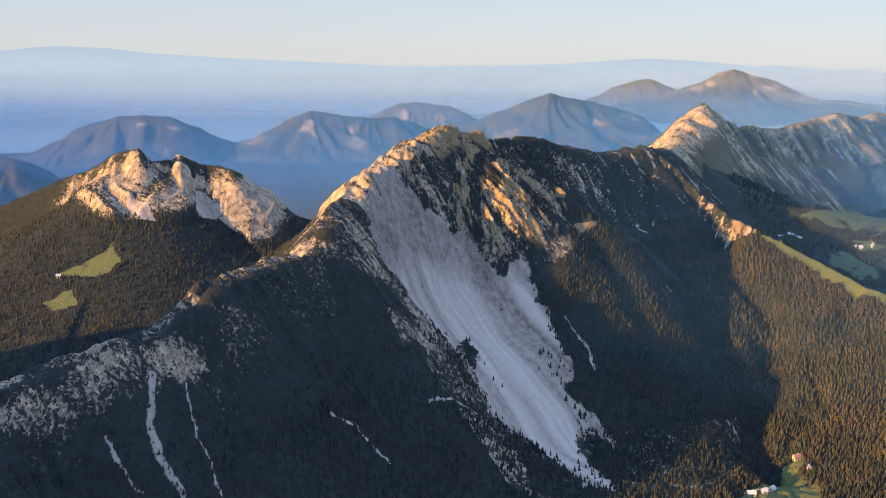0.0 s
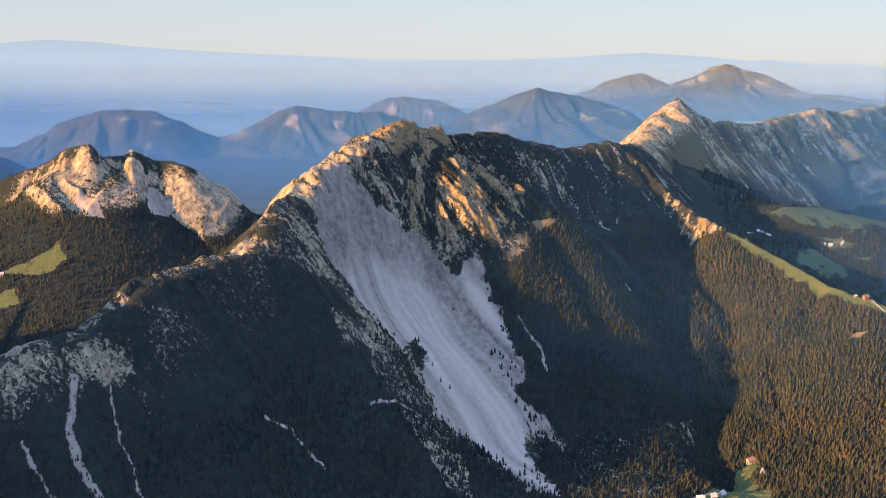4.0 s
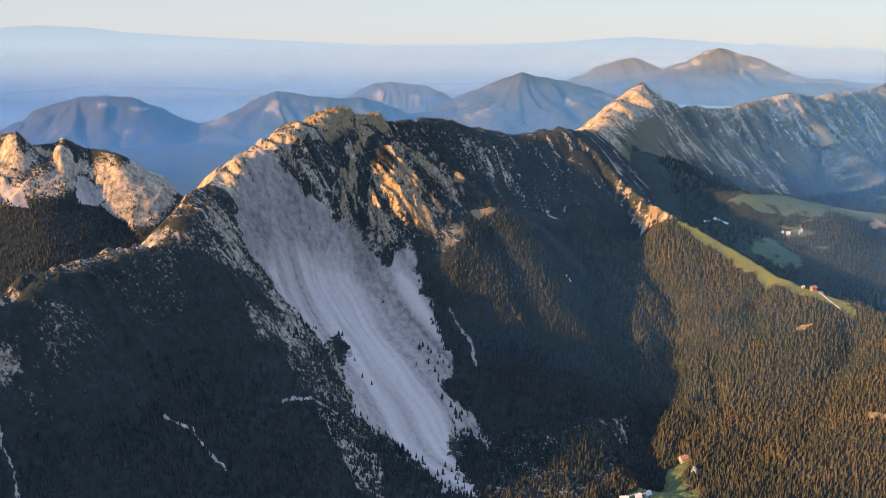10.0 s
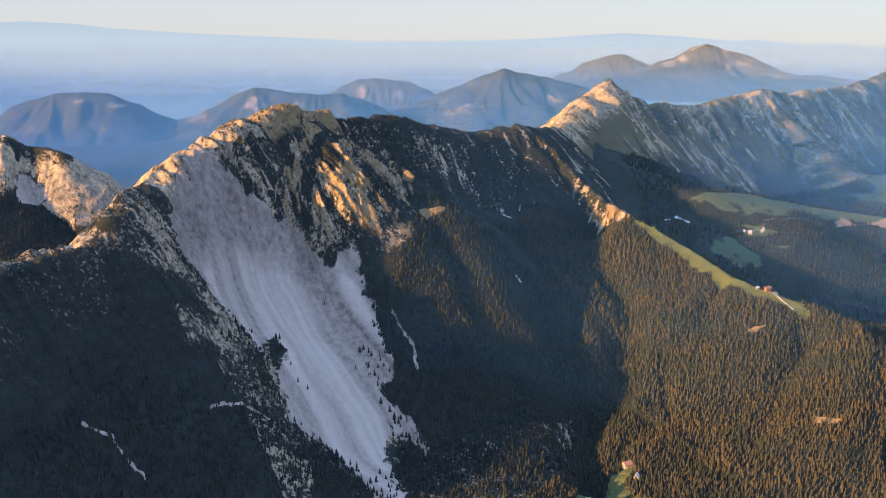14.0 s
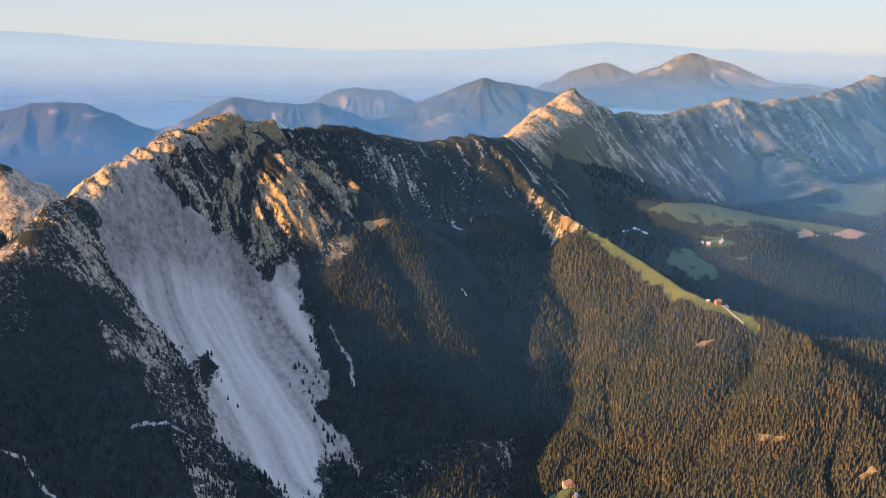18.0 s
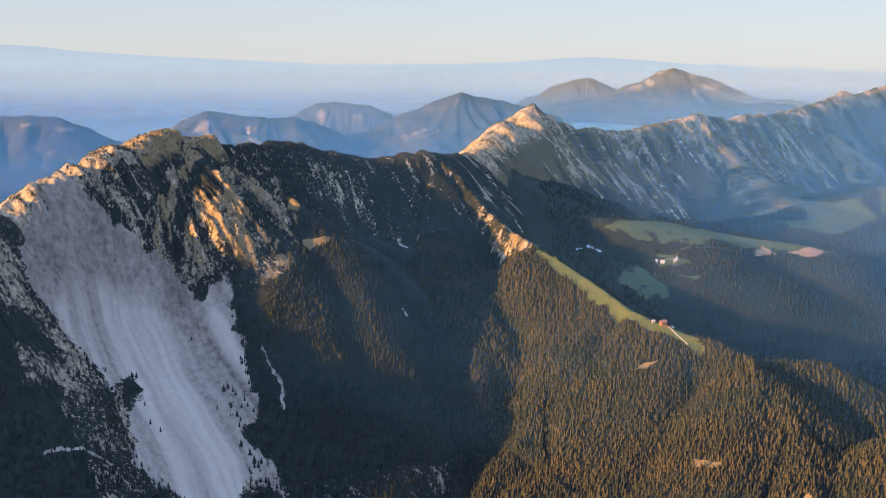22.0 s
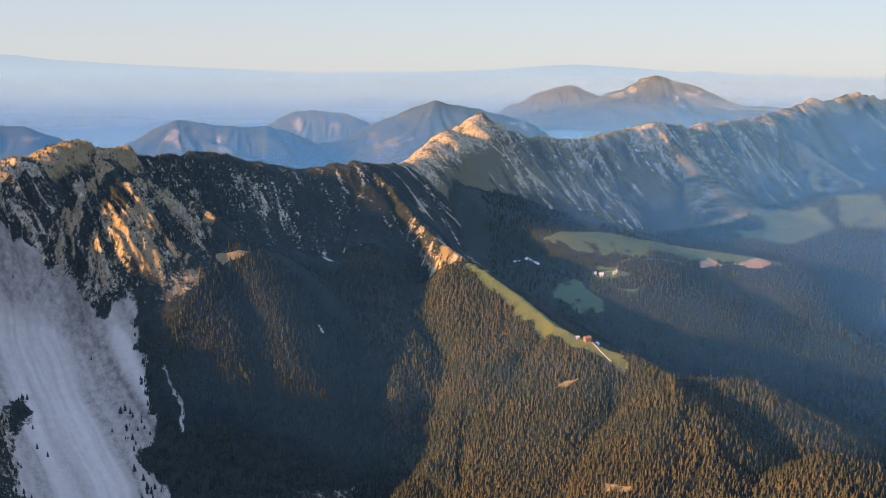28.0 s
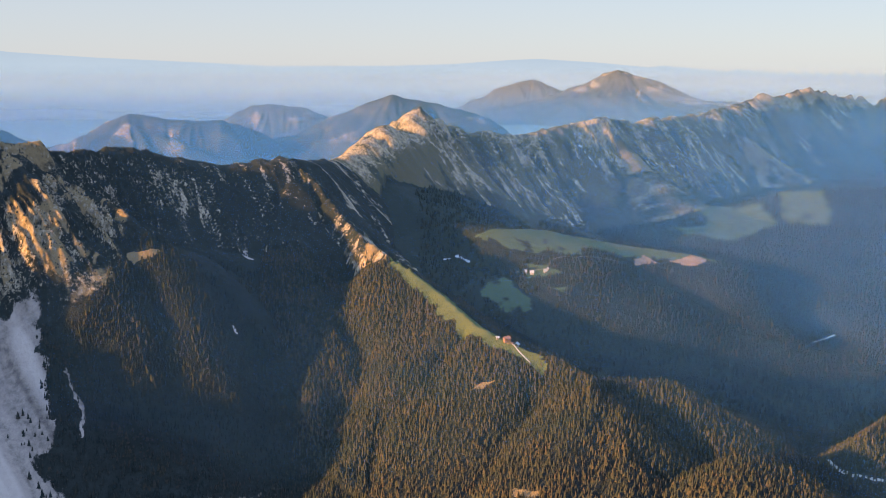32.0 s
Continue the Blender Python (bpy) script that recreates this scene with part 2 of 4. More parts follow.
# crest nodes (x, y, z); then, for the side to the right and to the left of its course:
# slope at the crest, width of that slope, slope below, run over which the lower slope fades
MAIN_CREST = [(-290, 520, 222), (-238, 560, 230), (-188, 592, 250), (-169, 618, 252), (-147, 656, 267), (-130, 690, 266),
              (-102, 735, 269), (-90, 760, 283), (-78, 810, 299), (-64, 851, 311), (-40, 900, 327), (-7, 955, 340),
              (10, 982, 334), (35, 1010, 323), (66, 1037, 318), (108, 1063, 318), (156, 1085, 307), (203, 1113, 312)]
EAST_CREST = [(203, 1113, 312), (222, 1140, 306), (249, 1220, 300), (284, 1297, 322), (302, 1340, 322), (324, 1391, 337),
              (352, 1420, 324), (400, 1465, 311), (449, 1490, 302), (505, 1540, 308), (582, 1614, 318), (650, 1690, 308),
              (735, 1770, 312), (800, 1860, 312), (874, 1950, 325), (905, 2010, 318), (960, 2080, 339), (991, 2106, 326), (1114, 2265, 339),
              (1200, 2360, 322), (1300, 2450, 322), (1500, 2600, 318)]
SPUR_TOP = [(203, 1113, 312), (232, 1100, 296), (260, 1070, 268), (284, 1040, 247), (303, 1015, 238), (320, 995, 229)]
SPUR = [(303, 1015, 237), (335, 975, 222), (360, 925, 208), (385, 885, 201), (415, 860, 193), (432, 835, 188), (434, 790, 189), (440, 740, 168),
        (430, 660, 135)]
SHOULDER = [(-7, 955, 340), (25, 962, 327), (62, 962, 305), (100, 953, 282), (122, 922, 252), (150, 885, 208), (178, 835, 160), (200, 780, 122)]
WEST_CREST = [(-640, 820, 215), (-520, 900, 238), (-420, 965, 262), (-325, 978, 301), (-311, 970, 307), (-291, 962, 318), (-282, 957, 320), (-270, 955, 322), (-261, 966, 311),
              (-248, 972, 311), (-237, 973, 314), (-218, 976, 306), (-193, 976, 302), (-182, 980, 291), (-172, 985, 282), (-150, 1000, 259), (-118, 1000, 250), (-60, 975, 290)]
RIDGES = [
    (MAIN_CREST, (1.22, 80, 0.75, 350, 0.28, 14), (1.0, 60, 0.7, 300)),
    (EAST_CREST, (1.0, 110, 0.45, 420, 0.35, 10), (0.9, 90, 0.6, 400)),
    (SPUR_TOP, (1.2, 24, 0.8, 220), (0.9, 60, 0.8, 200)),
    (SPUR, (0.42, 60, 0.5, 400), (0.6, 60, 0.5, 260)),
    (SHOULDER, (0.75, 40, 0.8, 800), (1.1, 40, 0.8, 800)),
    (WEST_CREST, (1.25, 44, 0.5, 1000), (0.8, 60, 0.6, 300)),
]
RIDGES += [
    ([(284, 1250, 285), (340, 1165, 246), (385, 1138, 243), (450, 1185, 233), (520, 1200, 217), (595, 1192, 207), (660, 1155, 180), (715, 1149, 172), (800, 1120, 140)],
     (0.3, 60, 0.5, 600), (0.25, 60, 0.4, 500)),
    ([(395, 1100, 210), (440, 1105, 207), (500, 1090, 180)], (0.35, 40, 0.5, 500), (0.2, 40, 0.3, 500)),
    ([(432, 835, 187), (489, 838, 183), (540, 820, 160)], (0.5, 40, 0.5, 200), (0.6, 40, 0.5, 200)),
    ([(460, 700, 150), (500, 725, 172), (530, 728, 165), (560, 700, 140)], (0.5, 40, 0.5, 200), (0.6, 40, 0.5, 200)),
    ([(575, 800, 140), (606, 797, 163), (650, 835, 162), (760, 850, 156), (900, 860, 150)], (0.6, 40, 0.5, 200), (0.9, 40, 0.8, 200)),
]
RIDGES += [
    ([(700, 1420, 198), (820, 1490, 205), (1000, 1600, 210), (1300, 1750, 215)], (0.1, 120, 0.3, 500), (0.03, 200, 0.1, 600)),
    ([(760, 1560, 208), (800, 1500, 232), (860, 1480, 236), (980, 1500, 235), (1100, 1540, 220)], (0.5, 40, 0.6, 600), (0.5, 40, 0.6, 600)),
    ([(284, 1297, 322), (264, 1296, 310), (244, 1300, 295), (215, 1310, 268)], (1.0, 60, 0.7, 200), (1.35, 50, 0.9, 300)),
    ([(-330, 1040, 262), (-250, 1080, 262), (-180, 1090, 248), (-120, 1100, 225), (-60, 1110, 205)], (0.5, 60, 0.5, 300), (0.6, 60, 0.5, 300)),
]
RIDGES += [
    ([(-20, 600, 95), (120, 650, 112), (247, 712, 119), (330, 640, 110), (420, 560, 100)], (0.12, 60, 0.2, 400), (0.12, 60, 0.2, 400)),
    ([(800, 1860, 312), (850, 1858, 287), (900, 1850, 250), (945, 1845, 224), (990, 1842, 200)], (0.8, 70, 0.6, 300), (0.7, 60, 0.6, 300)),
    ([(582, 1614, 318), (604, 1592, 298), (618, 1580, 280)], (0.9, 60, 0.7, 300), (1.0, 50, 0.7, 300)),
    # unseen ridge, added out of view to keep the sun off the foreground slopes
    ([(-480, 580, 285), (-420, 520, 310), (-375, 455, 312), (-352, 405, 292), (-342, 380, 250), (-325, 345, 215), (-290, 305, 170)], (0.9, 60, 0.7, 300), (1.3, 120, 1.0, 300)),
]
# creases of the slopes: course (x, y), lift, half width
CREASES = [
    ([(256, 1017), (265, 953), (281, 925), (276, 894), (270, 853), (260, 820), (240, 793), (228, 763), (226, 736), (229, 715)], -12, 15),
    ([(355, 908), (328, 864), (300, 837), (286, 807), (265, 773), (249, 746)], -6, 9),
    ([(405, 850), (392, 820), (372, 790), (350, 755), (330, 720)], -5, 9),
    ([(438, 800), (430, 760), (412, 720), (395, 690)], -4, 8),
    ([(162, 885), (170, 862), (186, 850), (200, 832), (210, 812)], 3, 8),
    ([(200, 976), (218, 954), (234, 928), (242, 889), (244, 850)], 4, 9),
    ([(185, 925), (206, 895), (222, 865), (232, 835)], -4, 9),
    ([(130, 900), (145, 860), (165, 820), (180, 790)], -3, 9),
]
FLOOR = 88.0


def fall(d, slope, width, lower, run, cap=0.0, brow=0.0):
    """Drop at a distance from the crest: a blunt brow, a steep upper slope, a fading lower one."""
    top = cap * np.minimum(d, brow) + slope * np.maximum(np.minimum(d, width) - brow, 0)
    return top + lower * run * (1 - np.exp(-np.maximum(d - width, 0) / run))


def ridge_height(x, y, ridge):
    """Height under one ridge, how far along its crest, how far from it."""
    nodes, right, left = ridge
    best, along, away, start = np.full(x.shape, -1e9), np.zeros(x.shape), np.zeros(x.shape), 0.0
    for (ax, ay, az), (bx, by, bz) in zip(nodes, nodes[1:]):
        length = math.hypot(bx - ax, by - ay)
        ux, uy = (bx - ax) / length, (by - ay) / length
        px, py = x - ax, y - ay
        raw = px * ux + py * uy
        s = np.clip(raw, 0, length)
        side = px * uy - py * ux
        d = np.hypot(px - s * ux, py - s * uy)
        mix = step(-0.6, 0.6, side / (d + 4.0))
        h = az + (bz - az) * s / length - (mix * fall(d, *right) + (1 - mix) * fall(d, *left))
        win = h > best
        best = np.where(win, h, best)
        along = np.where(win, start + s + 0.35 * (raw - s), along)
        away = np.where(win, d * np.where(side > 0, 1, -1), away)
        start += length
    return best, along, away


# broad swells and hollows (x, y, lift)
SWELLS = [(18, 718, -5), (68, 719, -15), (124, 731, -17), (96, 804, -8), (30, 813, -24), (55, 868, 14), (95, 908, 12), (120, 921, -11),
          (156, 950, 18), (193, 1010, 11), (218, 987, 15), (191, 898, 4), (267, 1054, -5), (312, 830, 4), (399, 746, -4), (247, 718, -14),
          (367, 1123, -24), (420, 1104, -15), (379, 1141, 19), (707, 1122, -35), (651, 1531, 7), (904, 1686, 8), (-165, 585, -9),
          (586, 786, -6), (44, 850, -11), (69, 897, -9)]
REACH = 48.0


def creased(x, y):
    """Ravines, folds and ribs along bent lines."""
    total = np.zeros(x.shape)
    a, b = x + 5 * fractal(x, y, 30, 2, 141), y + 5 * fractal(x, y, 30, 2, 143)
    for nodes, lift, wide in CREASES:
        total = total + near_outline(a, b, nodes, 3 * wide, lambda p, q: lift * np.exp(-(line_distance(p, q, nodes) / wide) ** 2), 0.0)
    return total


def land(x, y, rough=True):
    """Height of the ground, the ridge it belongs to, how far along that ridge and how far from its crest."""
    x, y = np.asarray(x, float), np.asarray(y, float)
    if rough:
        wx = x + 7 * fractal(x, y, 90, 3, 11)
        wy = y + 7 * fractal(x, y, 90, 3, 23)
        wx, wy = x + (wx - x) * 0.6, y + (wy - y) * 0.6
    else:
        wx, wy = x, y
    z = np.full(x.shape, FLOOR)
    owner, along, away = np.full(x.shape, -1), np.zeros(x.shape), np.full(x.shape, 400.0)
    for i, ridge in enumerate(RIDGES):
        h, s, d = ridge_height(wx, wy, ridge)
        win = h > z
        owner, along, away = np.where(win, i, owner), np.where(win, s + 5000 * i, along), np.where(win, d, away)
        k = 5.0
        blend = np.clip(k - np.abs(h - z), 0, None)
        z = np.maximum(h, z) + blend * blend / (4 * k)
    for sx, sy, lift in SWELLS:
        z = z + lift * np.exp(-((x - sx) ** 2 + (y - sy) ** 2) / REACH ** 2)
    return z, owner, along, away
# ---- ground cover in plan ----
SCREE = [(-56, 826), (-53, 853), (-38, 865), (-25, 864), (-14, 870), (0, 868), (12, 866), (21, 861), (31, 859), (37, 858), (45, 850), (54, 853), (64, 861),
         (69, 855), (75, 836), (81, 830), (84, 814), (89, 795), (98, 791), (98, 778), (90, 765), (104, 758), (115, 750), (124, 724), (112, 740), (99, 741),
         (97, 726), (101, 707), (112, 666), (94, 663), (77, 697), (65, 713), (46, 717), (35, 720), (33, 730), (24, 738), (20, 751), (25, 771), (17, 781),
         (8, 757), (0, 772), (-16, 769), (-32, 777), (-42, 777), (-51, 787), (-57, 813)]
FACE = [(-60, 826), (-56, 857), (-38, 870), (-25, 869), (-14, 875), (0, 873), (12, 871), (21, 866), (31, 864), (40, 860), (54, 846), (50, 829), (44, 833), (31, 835),
        (13, 842), (4, 844), (-13, 834), (-23, 822), (-32, 799), (-42, 781), (-55, 783)]
SPUR_MEADOW = [(296, 1020), (312, 1012), (332, 992), (352, 962), (366, 930), (382, 910), (402, 888), (412, 868), (404, 853), (383, 872), (366, 893),
               (349, 918), (332, 951), (317, 978), (301, 1000)]
PASTURES = [
    [(385, 1138), (420, 1165), (470, 1200), (560, 1215), (640, 1190), (580, 1178), (504, 1165), (476, 1140), (442, 1128), (410, 1125)],
    [(716, 1600), (750, 1556), (775, 1452), (777, 1437), (688, 1351), (643, 1380), (640, 1420), (686, 1436), (694, 1492)],
    [(850, 1680), (860, 1560), (841, 1422), (812, 1418), (785, 1442), (800, 1560)],
]
PASTURES += [
    [(424, 1106), (445, 1107), (453, 1090), (421, 1079)],
    [(389, 1054), (400, 1070), (411, 1037), (418, 1015), (399, 1009), (377, 1034)],
    [(433, 1053), (457, 1053), (445, 1040)],
    [(-307, 838), (-291, 850), (-283, 859), (-275, 872), (-268, 862), (-257, 848), (-273, 832)],
    [(-311, 802), (-297, 810), (-285, 816), (-281, 804), (-304, 798)],
    [(186, 660), (206, 680), (223, 705), (238, 727), (255, 743), (259, 728), (244, 703), (256, 693), (250, 664), (230, 640), (195, 642)],
]
EARTHS = [[(108, 923), (131, 932), (136, 932), (119, 912), (110, 915)], [(573, 1171), (600, 1196), (618, 1187), (595, 1165)], [(530, 1153), (551, 1184), (558, 1165)],
          [(352, 838), (359, 847), (369, 844), (360, 835)], [(372, 727), (378, 733), (385, 724), (377, 718)], [(424, 689), (431, 697), (437, 687)]]
FANS = [[(-268, 925), (-271, 916), (-255, 900), (-242, 902), (-250, 915)], [(-219, 961), (-220, 949), (-212, 931), (-201, 939), (-193, 947), (-208, 958)]]
CHUTES = [([(-163, 584), (-161, 576), (-160, 561), (-152, 549), (-142, 542), (-135, 536)], 2.6), ([(-147, 592), (-144, 585), (-138, 575), (-127, 563), (-120, 551)], 0.9),
          ([(-179, 547), (-169, 538), (-157, 533)], 1.2), ([(-69, 636), (-54, 638), (-43, 629), (-31, 625)], 1.5), ([(-9, 691), (6, 708), (25, 710)], 1.6),
          ([(95, 822), (103, 810), (113, 798), (113, 786)], 1.5), ([(190, 902), (194, 897)], 2.0), ([(184, 1010), (190, 1003)], 3.0), ([(348, 1113), (355, 1112)], 1.3),
          ([(363, 1117), (372, 1107)], 2.2), ([(543, 1539), (563, 1525), (576, 1512)], 1.6)]
CRAG_BAND = [(-240, 538), (-222, 556), (-195, 578), (-166, 602), (-149, 610), (-127, 609), (-143, 592), (-161, 576), (-183, 554), (-203, 543), (-228, 528)]
SCREE_RIM = [(-37, 735), (-26, 754), (-3, 768), (13, 764), (-2, 742), (-16, 732), (-31, 716)]
CREST_RIM = [(-90, 745), (-62, 786), (-41, 776), (-35, 766), (-47, 743), (-65, 736), (-84, 730)]


def crossing(x, y, poly):
    hit = np.zeros(x.shape, bool)
    for (ax, ay), (bx, by) in zip(poly, poly[1:] + poly[:1]):
        if ay != by:
            hit ^= ((ay > y) != (by > y)) & (x < (bx - ax) * (y - ay) / (by - ay) + ax)
    return hit


def line_distance(x, y, nodes):
    best = np.full(x.shape, 1e9)
    for (ax, ay), (bx, by) in zip(nodes, nodes[1:]):
        ll = (bx - ax) ** 2 + (by - ay) ** 2
        t = np.clip(((x - ax) * (bx - ax) + (y - ay) * (by - ay)) / ll, 0, 1)
        best = np.minimum(best, np.hypot(x - ax - t * (bx - ax), y - ay - t * (by - ay)))
    return best


def jitter(x, y, amount, size=9):
    return x + amount * fractal(x, y, size, 3, 41), y + amount * fractal(x, y, size, 3, 57)


def near_outline(x, y, nodes, margin, rule, empty):
    """rule(x, y) for the points near an outline, empty elsewhere."""
    xs, ys = [n[0] for n in nodes], [n[1] for n in nodes]
    pick = (x > min(xs) - margin) & (x < max(xs) + margin) & (y > min(ys) - margin) & (y < max(ys) + margin)
    out = np.full(x.shape, empty)
    if pick.any():
        out[pick] = rule(x[pick], y[pick])
    return out


def inside(x, y, poly, ragged=0.0, size=9):
    return near_outline(x, y, poly, 12, lambda a, b: crossing(*(jitter(a, b, ragged, size) if ragged else (a, b)), poly), False)


def soft_inside(x, y, poly, edge=3.0, ragged=2.0, size=9):
    def rule(a, b):
        a, b = jitter(a, b, ragged, size)
        d = line_distance(a, b, poly + poly[:1])
        return np.clip(0.5 + np.where(crossing(a, b, poly), d, -d) / (2 * edge), 0, 1)
    return near_outline(x, y, poly, 14, rule, 0.0)


def along_line(x, y, nodes):
    return near_outline(x, y, nodes, 14, lambda a, b: line_distance(*jitter(a, b, 2.2, 6), nodes), 1e9)


def in_scree(x, y):
    return inside(x, y, SCREE, 7, 7)


def in_any(x, y, polys):
    g = np.zeros(x.shape, bool)
    for poly in polys:
        g |= inside(x, y, poly, 8, 16)
    return g


def in_grass(x, y):
    return in_any(x, y, PASTURES) | inside(x, y, SPUR_MEADOW, 7, 14)


def in_earth(x, y):
    return in_any(x, y, EARTHS)


def surface(x, y):
    """Full ground height with ribs, gullies and broken rock, and the bareness of the rock."""
    z, owner, along, away = land(x, y)
    d = np.abs(away)
    crag = np.where(owner == 0, step(150, 20, d), 0) * np.where(away > 0, 1, 0.8)
    crag = np.maximum(crag, np.where(owner == 5, step(70, 35, d) * step(262, 285, z + d * 0.8) * step(320, 350, along - 25000), 0))
    crag = np.maximum(crag, np.where((owner == 1) | (owner == 2), 0.75 * step(150, 40, d), 0))
    crag = np.maximum(crag, np.where(owner == 4, 0.9 * step(225, 245, z), 0))
    crag = np.maximum(crag, np.where((owner == 16) | (owner == 17), 0.5, 0))
    z = z + creased(x, y)
    pale = soft_inside(x, y, SCREE, 7.0, 5, 9)
    face = soft_inside(x, y, FACE, 5.0, 4, 9)
    dome = np.exp(-((x + 5) ** 2 + (y - 952) ** 2) / 36 ** 2)
    calm = (1 - 0.85 * pale) * (1 - 0.75 * dome)
    smooth = in_scree(x, y)
    lower_scree = smooth & (face < 0.5)
    west = np.where(owner == 5, 1.3, 1.0) + np.where((owner == 0) & (along > 600), -0.7, 0) + np.where(owner == 4, -0.8, 0) + np.where(owner == 0, 0.6 * step(370, 400, along) * step(655, 625, along) * step(48, 25, d), 0)
    ribs = 1 - np.abs(grain(along + 6 * fractal(x, y, 40, 2, 3), d * 0.25, 17, 71)) * 2
    ribs2 = 1 - np.abs(grain(along + 3 * fractal(x, y, 18, 2, 4), d * 0.3, 7, 73)) * 2
    gully = fractal(along, d * 0.35, 45, 3, 77)
    amount = crag * step(-6, 22, d) * np.where(lower_scree, 0.15, 1.0)
    z = z + amount * west * (2.6 * ribs + 1.3 * ribs2) + step(0, 60, d) * 4.5 * gully * np.where(lower_scree, 0.25, 1)
    # low wooded hills in the valley behind, added to break its straight edge in view
    z = z + np.where((owner == -1) & (x < 700), step(1250, 1500, y) * step(3300, 2900, y) * np.maximum(34 + 75 * fractal(x, y, 260, 4, 161, 0.55), 0), 0)
    # ribs that fan out from the summit
    span, turn = np.hypot(x + 30, y - 990), np.arctan2(x + 30, 990 - y) * 120
    fan_ribs = 1 - np.abs(grain(turn + 3 * fractal(x, y, 25, 2, 14), span * 0.12, 9.5, 75)) * 1.2 + 0.7 * (1 - np.abs(grain(turn + 2 * fractal(x, y, 12, 2, 16), span * 0.15, 4.0, 76)) * 2) + 0.45 * (1 - np.abs(grain(turn * 1.0 + 1.5 * fractal(x, y, 8, 2, 18), span * 0.2, 2.3, 78)) * 2)
    summit = np.where(((owner == 0) & (along > 575)) | (owner == 4), 1, 0) * step(175, 130, span) * step(18, 50, span) * (away > 0) * step(228, 248, z)
    z = z + calm * summit * 0.042 * np.minimum(span, 110) * fan_ribs
    z = z + np.where(owner == 0, step(60, 120, along) * step(400, 370, along) * step(16, 6, d) * 4.5 * fractal(along, d, 13, 4, 145, 0.65), 0)
    # blunt crest tops
    blunt = np.where(owner == 0, step(375, 395, along) * step(640, 600, along), 0)
    z = z + np.where(away > 0, blunt * 0.27 * np.minimum(d, 17) * step(44, 18, d), 0)
    tops = np.where(owner == 1, step(5110, 5130, along) * step(5320, 5300, along) + 0.6 * step(0.1, 0.4, grain(along, along * 0, 120, 87)) * (along > 5400), 0)
    z = z + np.where(away > 0, tops * 0.33 * np.minimum(d, 26) * step(64, 26, d), 0)
    z = z + np.where(owner == 1, (6.0 * fractal(along, d * 0.6, 34, 4, 93, 0.65) + 3.0 * np.abs(fractal(along, d * 0.3, 20, 3, 94, 0.6))) * step(70, 5, d) * (along > 5110), 0)
    z = z + face * (6.0 * (0.3 - np.abs(fractal(x * 0.8 + y * 0.6, (x * 0.6 - y * 0.8) * 0.3, 14, 5, 97, 0.65))) + 1.4 * fractal(x, y, 4.5, 3, 99, 0.65))
    # sharp-edged ribs and clefts in the bare crags
    bold = np.where(owner == 0, step(365, 385, along) * step(560, 530, along) * step(60, 30, d) * 1.0, 0) + np.where(owner == 5, 1.3 * step(330, 350, along - 25000) * step(66, 44, d), 0) + np.where(owner == 13, 1.2, 0)
    bold = bold + np.where(owner == 1, 1.5 * step(60, 20, d) * (along > 5180), 0) + np.where((owner == 4) & (z > 235), 0.5, 0) + np.where((owner == 0) & (along > 600) & (d < 120), 0.5, 0)
    cleft = np.zeros(x.shape)
    for size, amp in ((24, 3.6), (11, 2.2), (5, 1.1)):
        cleft = cleft + amp * (1 - 2.6 * np.abs(grain(along + 2.5 * fractal(x, y, 20, 2, 6), d * 0.22 + 0.15 * z, size, 171 + int(size))))
    z = z + calm * bold * cleft * step(0, 16, d + np.where(owner == 5, 0, 5))
    z = z - pale * np.where(z > 215, 7.0 * step(212, 240, z), 0)
    wide = 1 - np.abs(grain(along + 14 * fractal(x, y, 90, 2, 8), d * 0.2, 48, 83)) * 2
    z = z + np.where(owner == 1, (1.4 * wide + 3.5 * fractal(along, d * 0.3, 85, 3, 85, 0.55)) * step(4, 45, d) * step(330, 200, d), 0)
    z = z + np.where(owner == 3, 0.9 * fractal(x, y, 7, 3, 121, 0.6), 0)
    z = z + np.where(owner == 2, 2.5 * (1 - 3 * np.abs(fractal(along, d * 0.4, 12, 4, 95, 0.65))), 0)
    z = z + np.where(owner == 3, 4.5 * fractal(along, d * 0.22, 34, 3, 89, 0.55) * step(15, 60, d), 0)
    jag = fractal(along, d, 11, 3, 91, 0.6)
    z = z + calm * crag * (2.2 + np.where(owner == 0, 2.0 * step(370, 400, along) * step(655, 625, along) * step(40, 15, d), 0)) * jag * step(0.1, 0.5, crag) + (0.9 - 0.7 * pale) * fractal(x, y, 14, 4, 61) + 3.0 * fractal(x, y, 80, 2, 67) * step(10, 80, d)
    return z, owner, along, away, crag


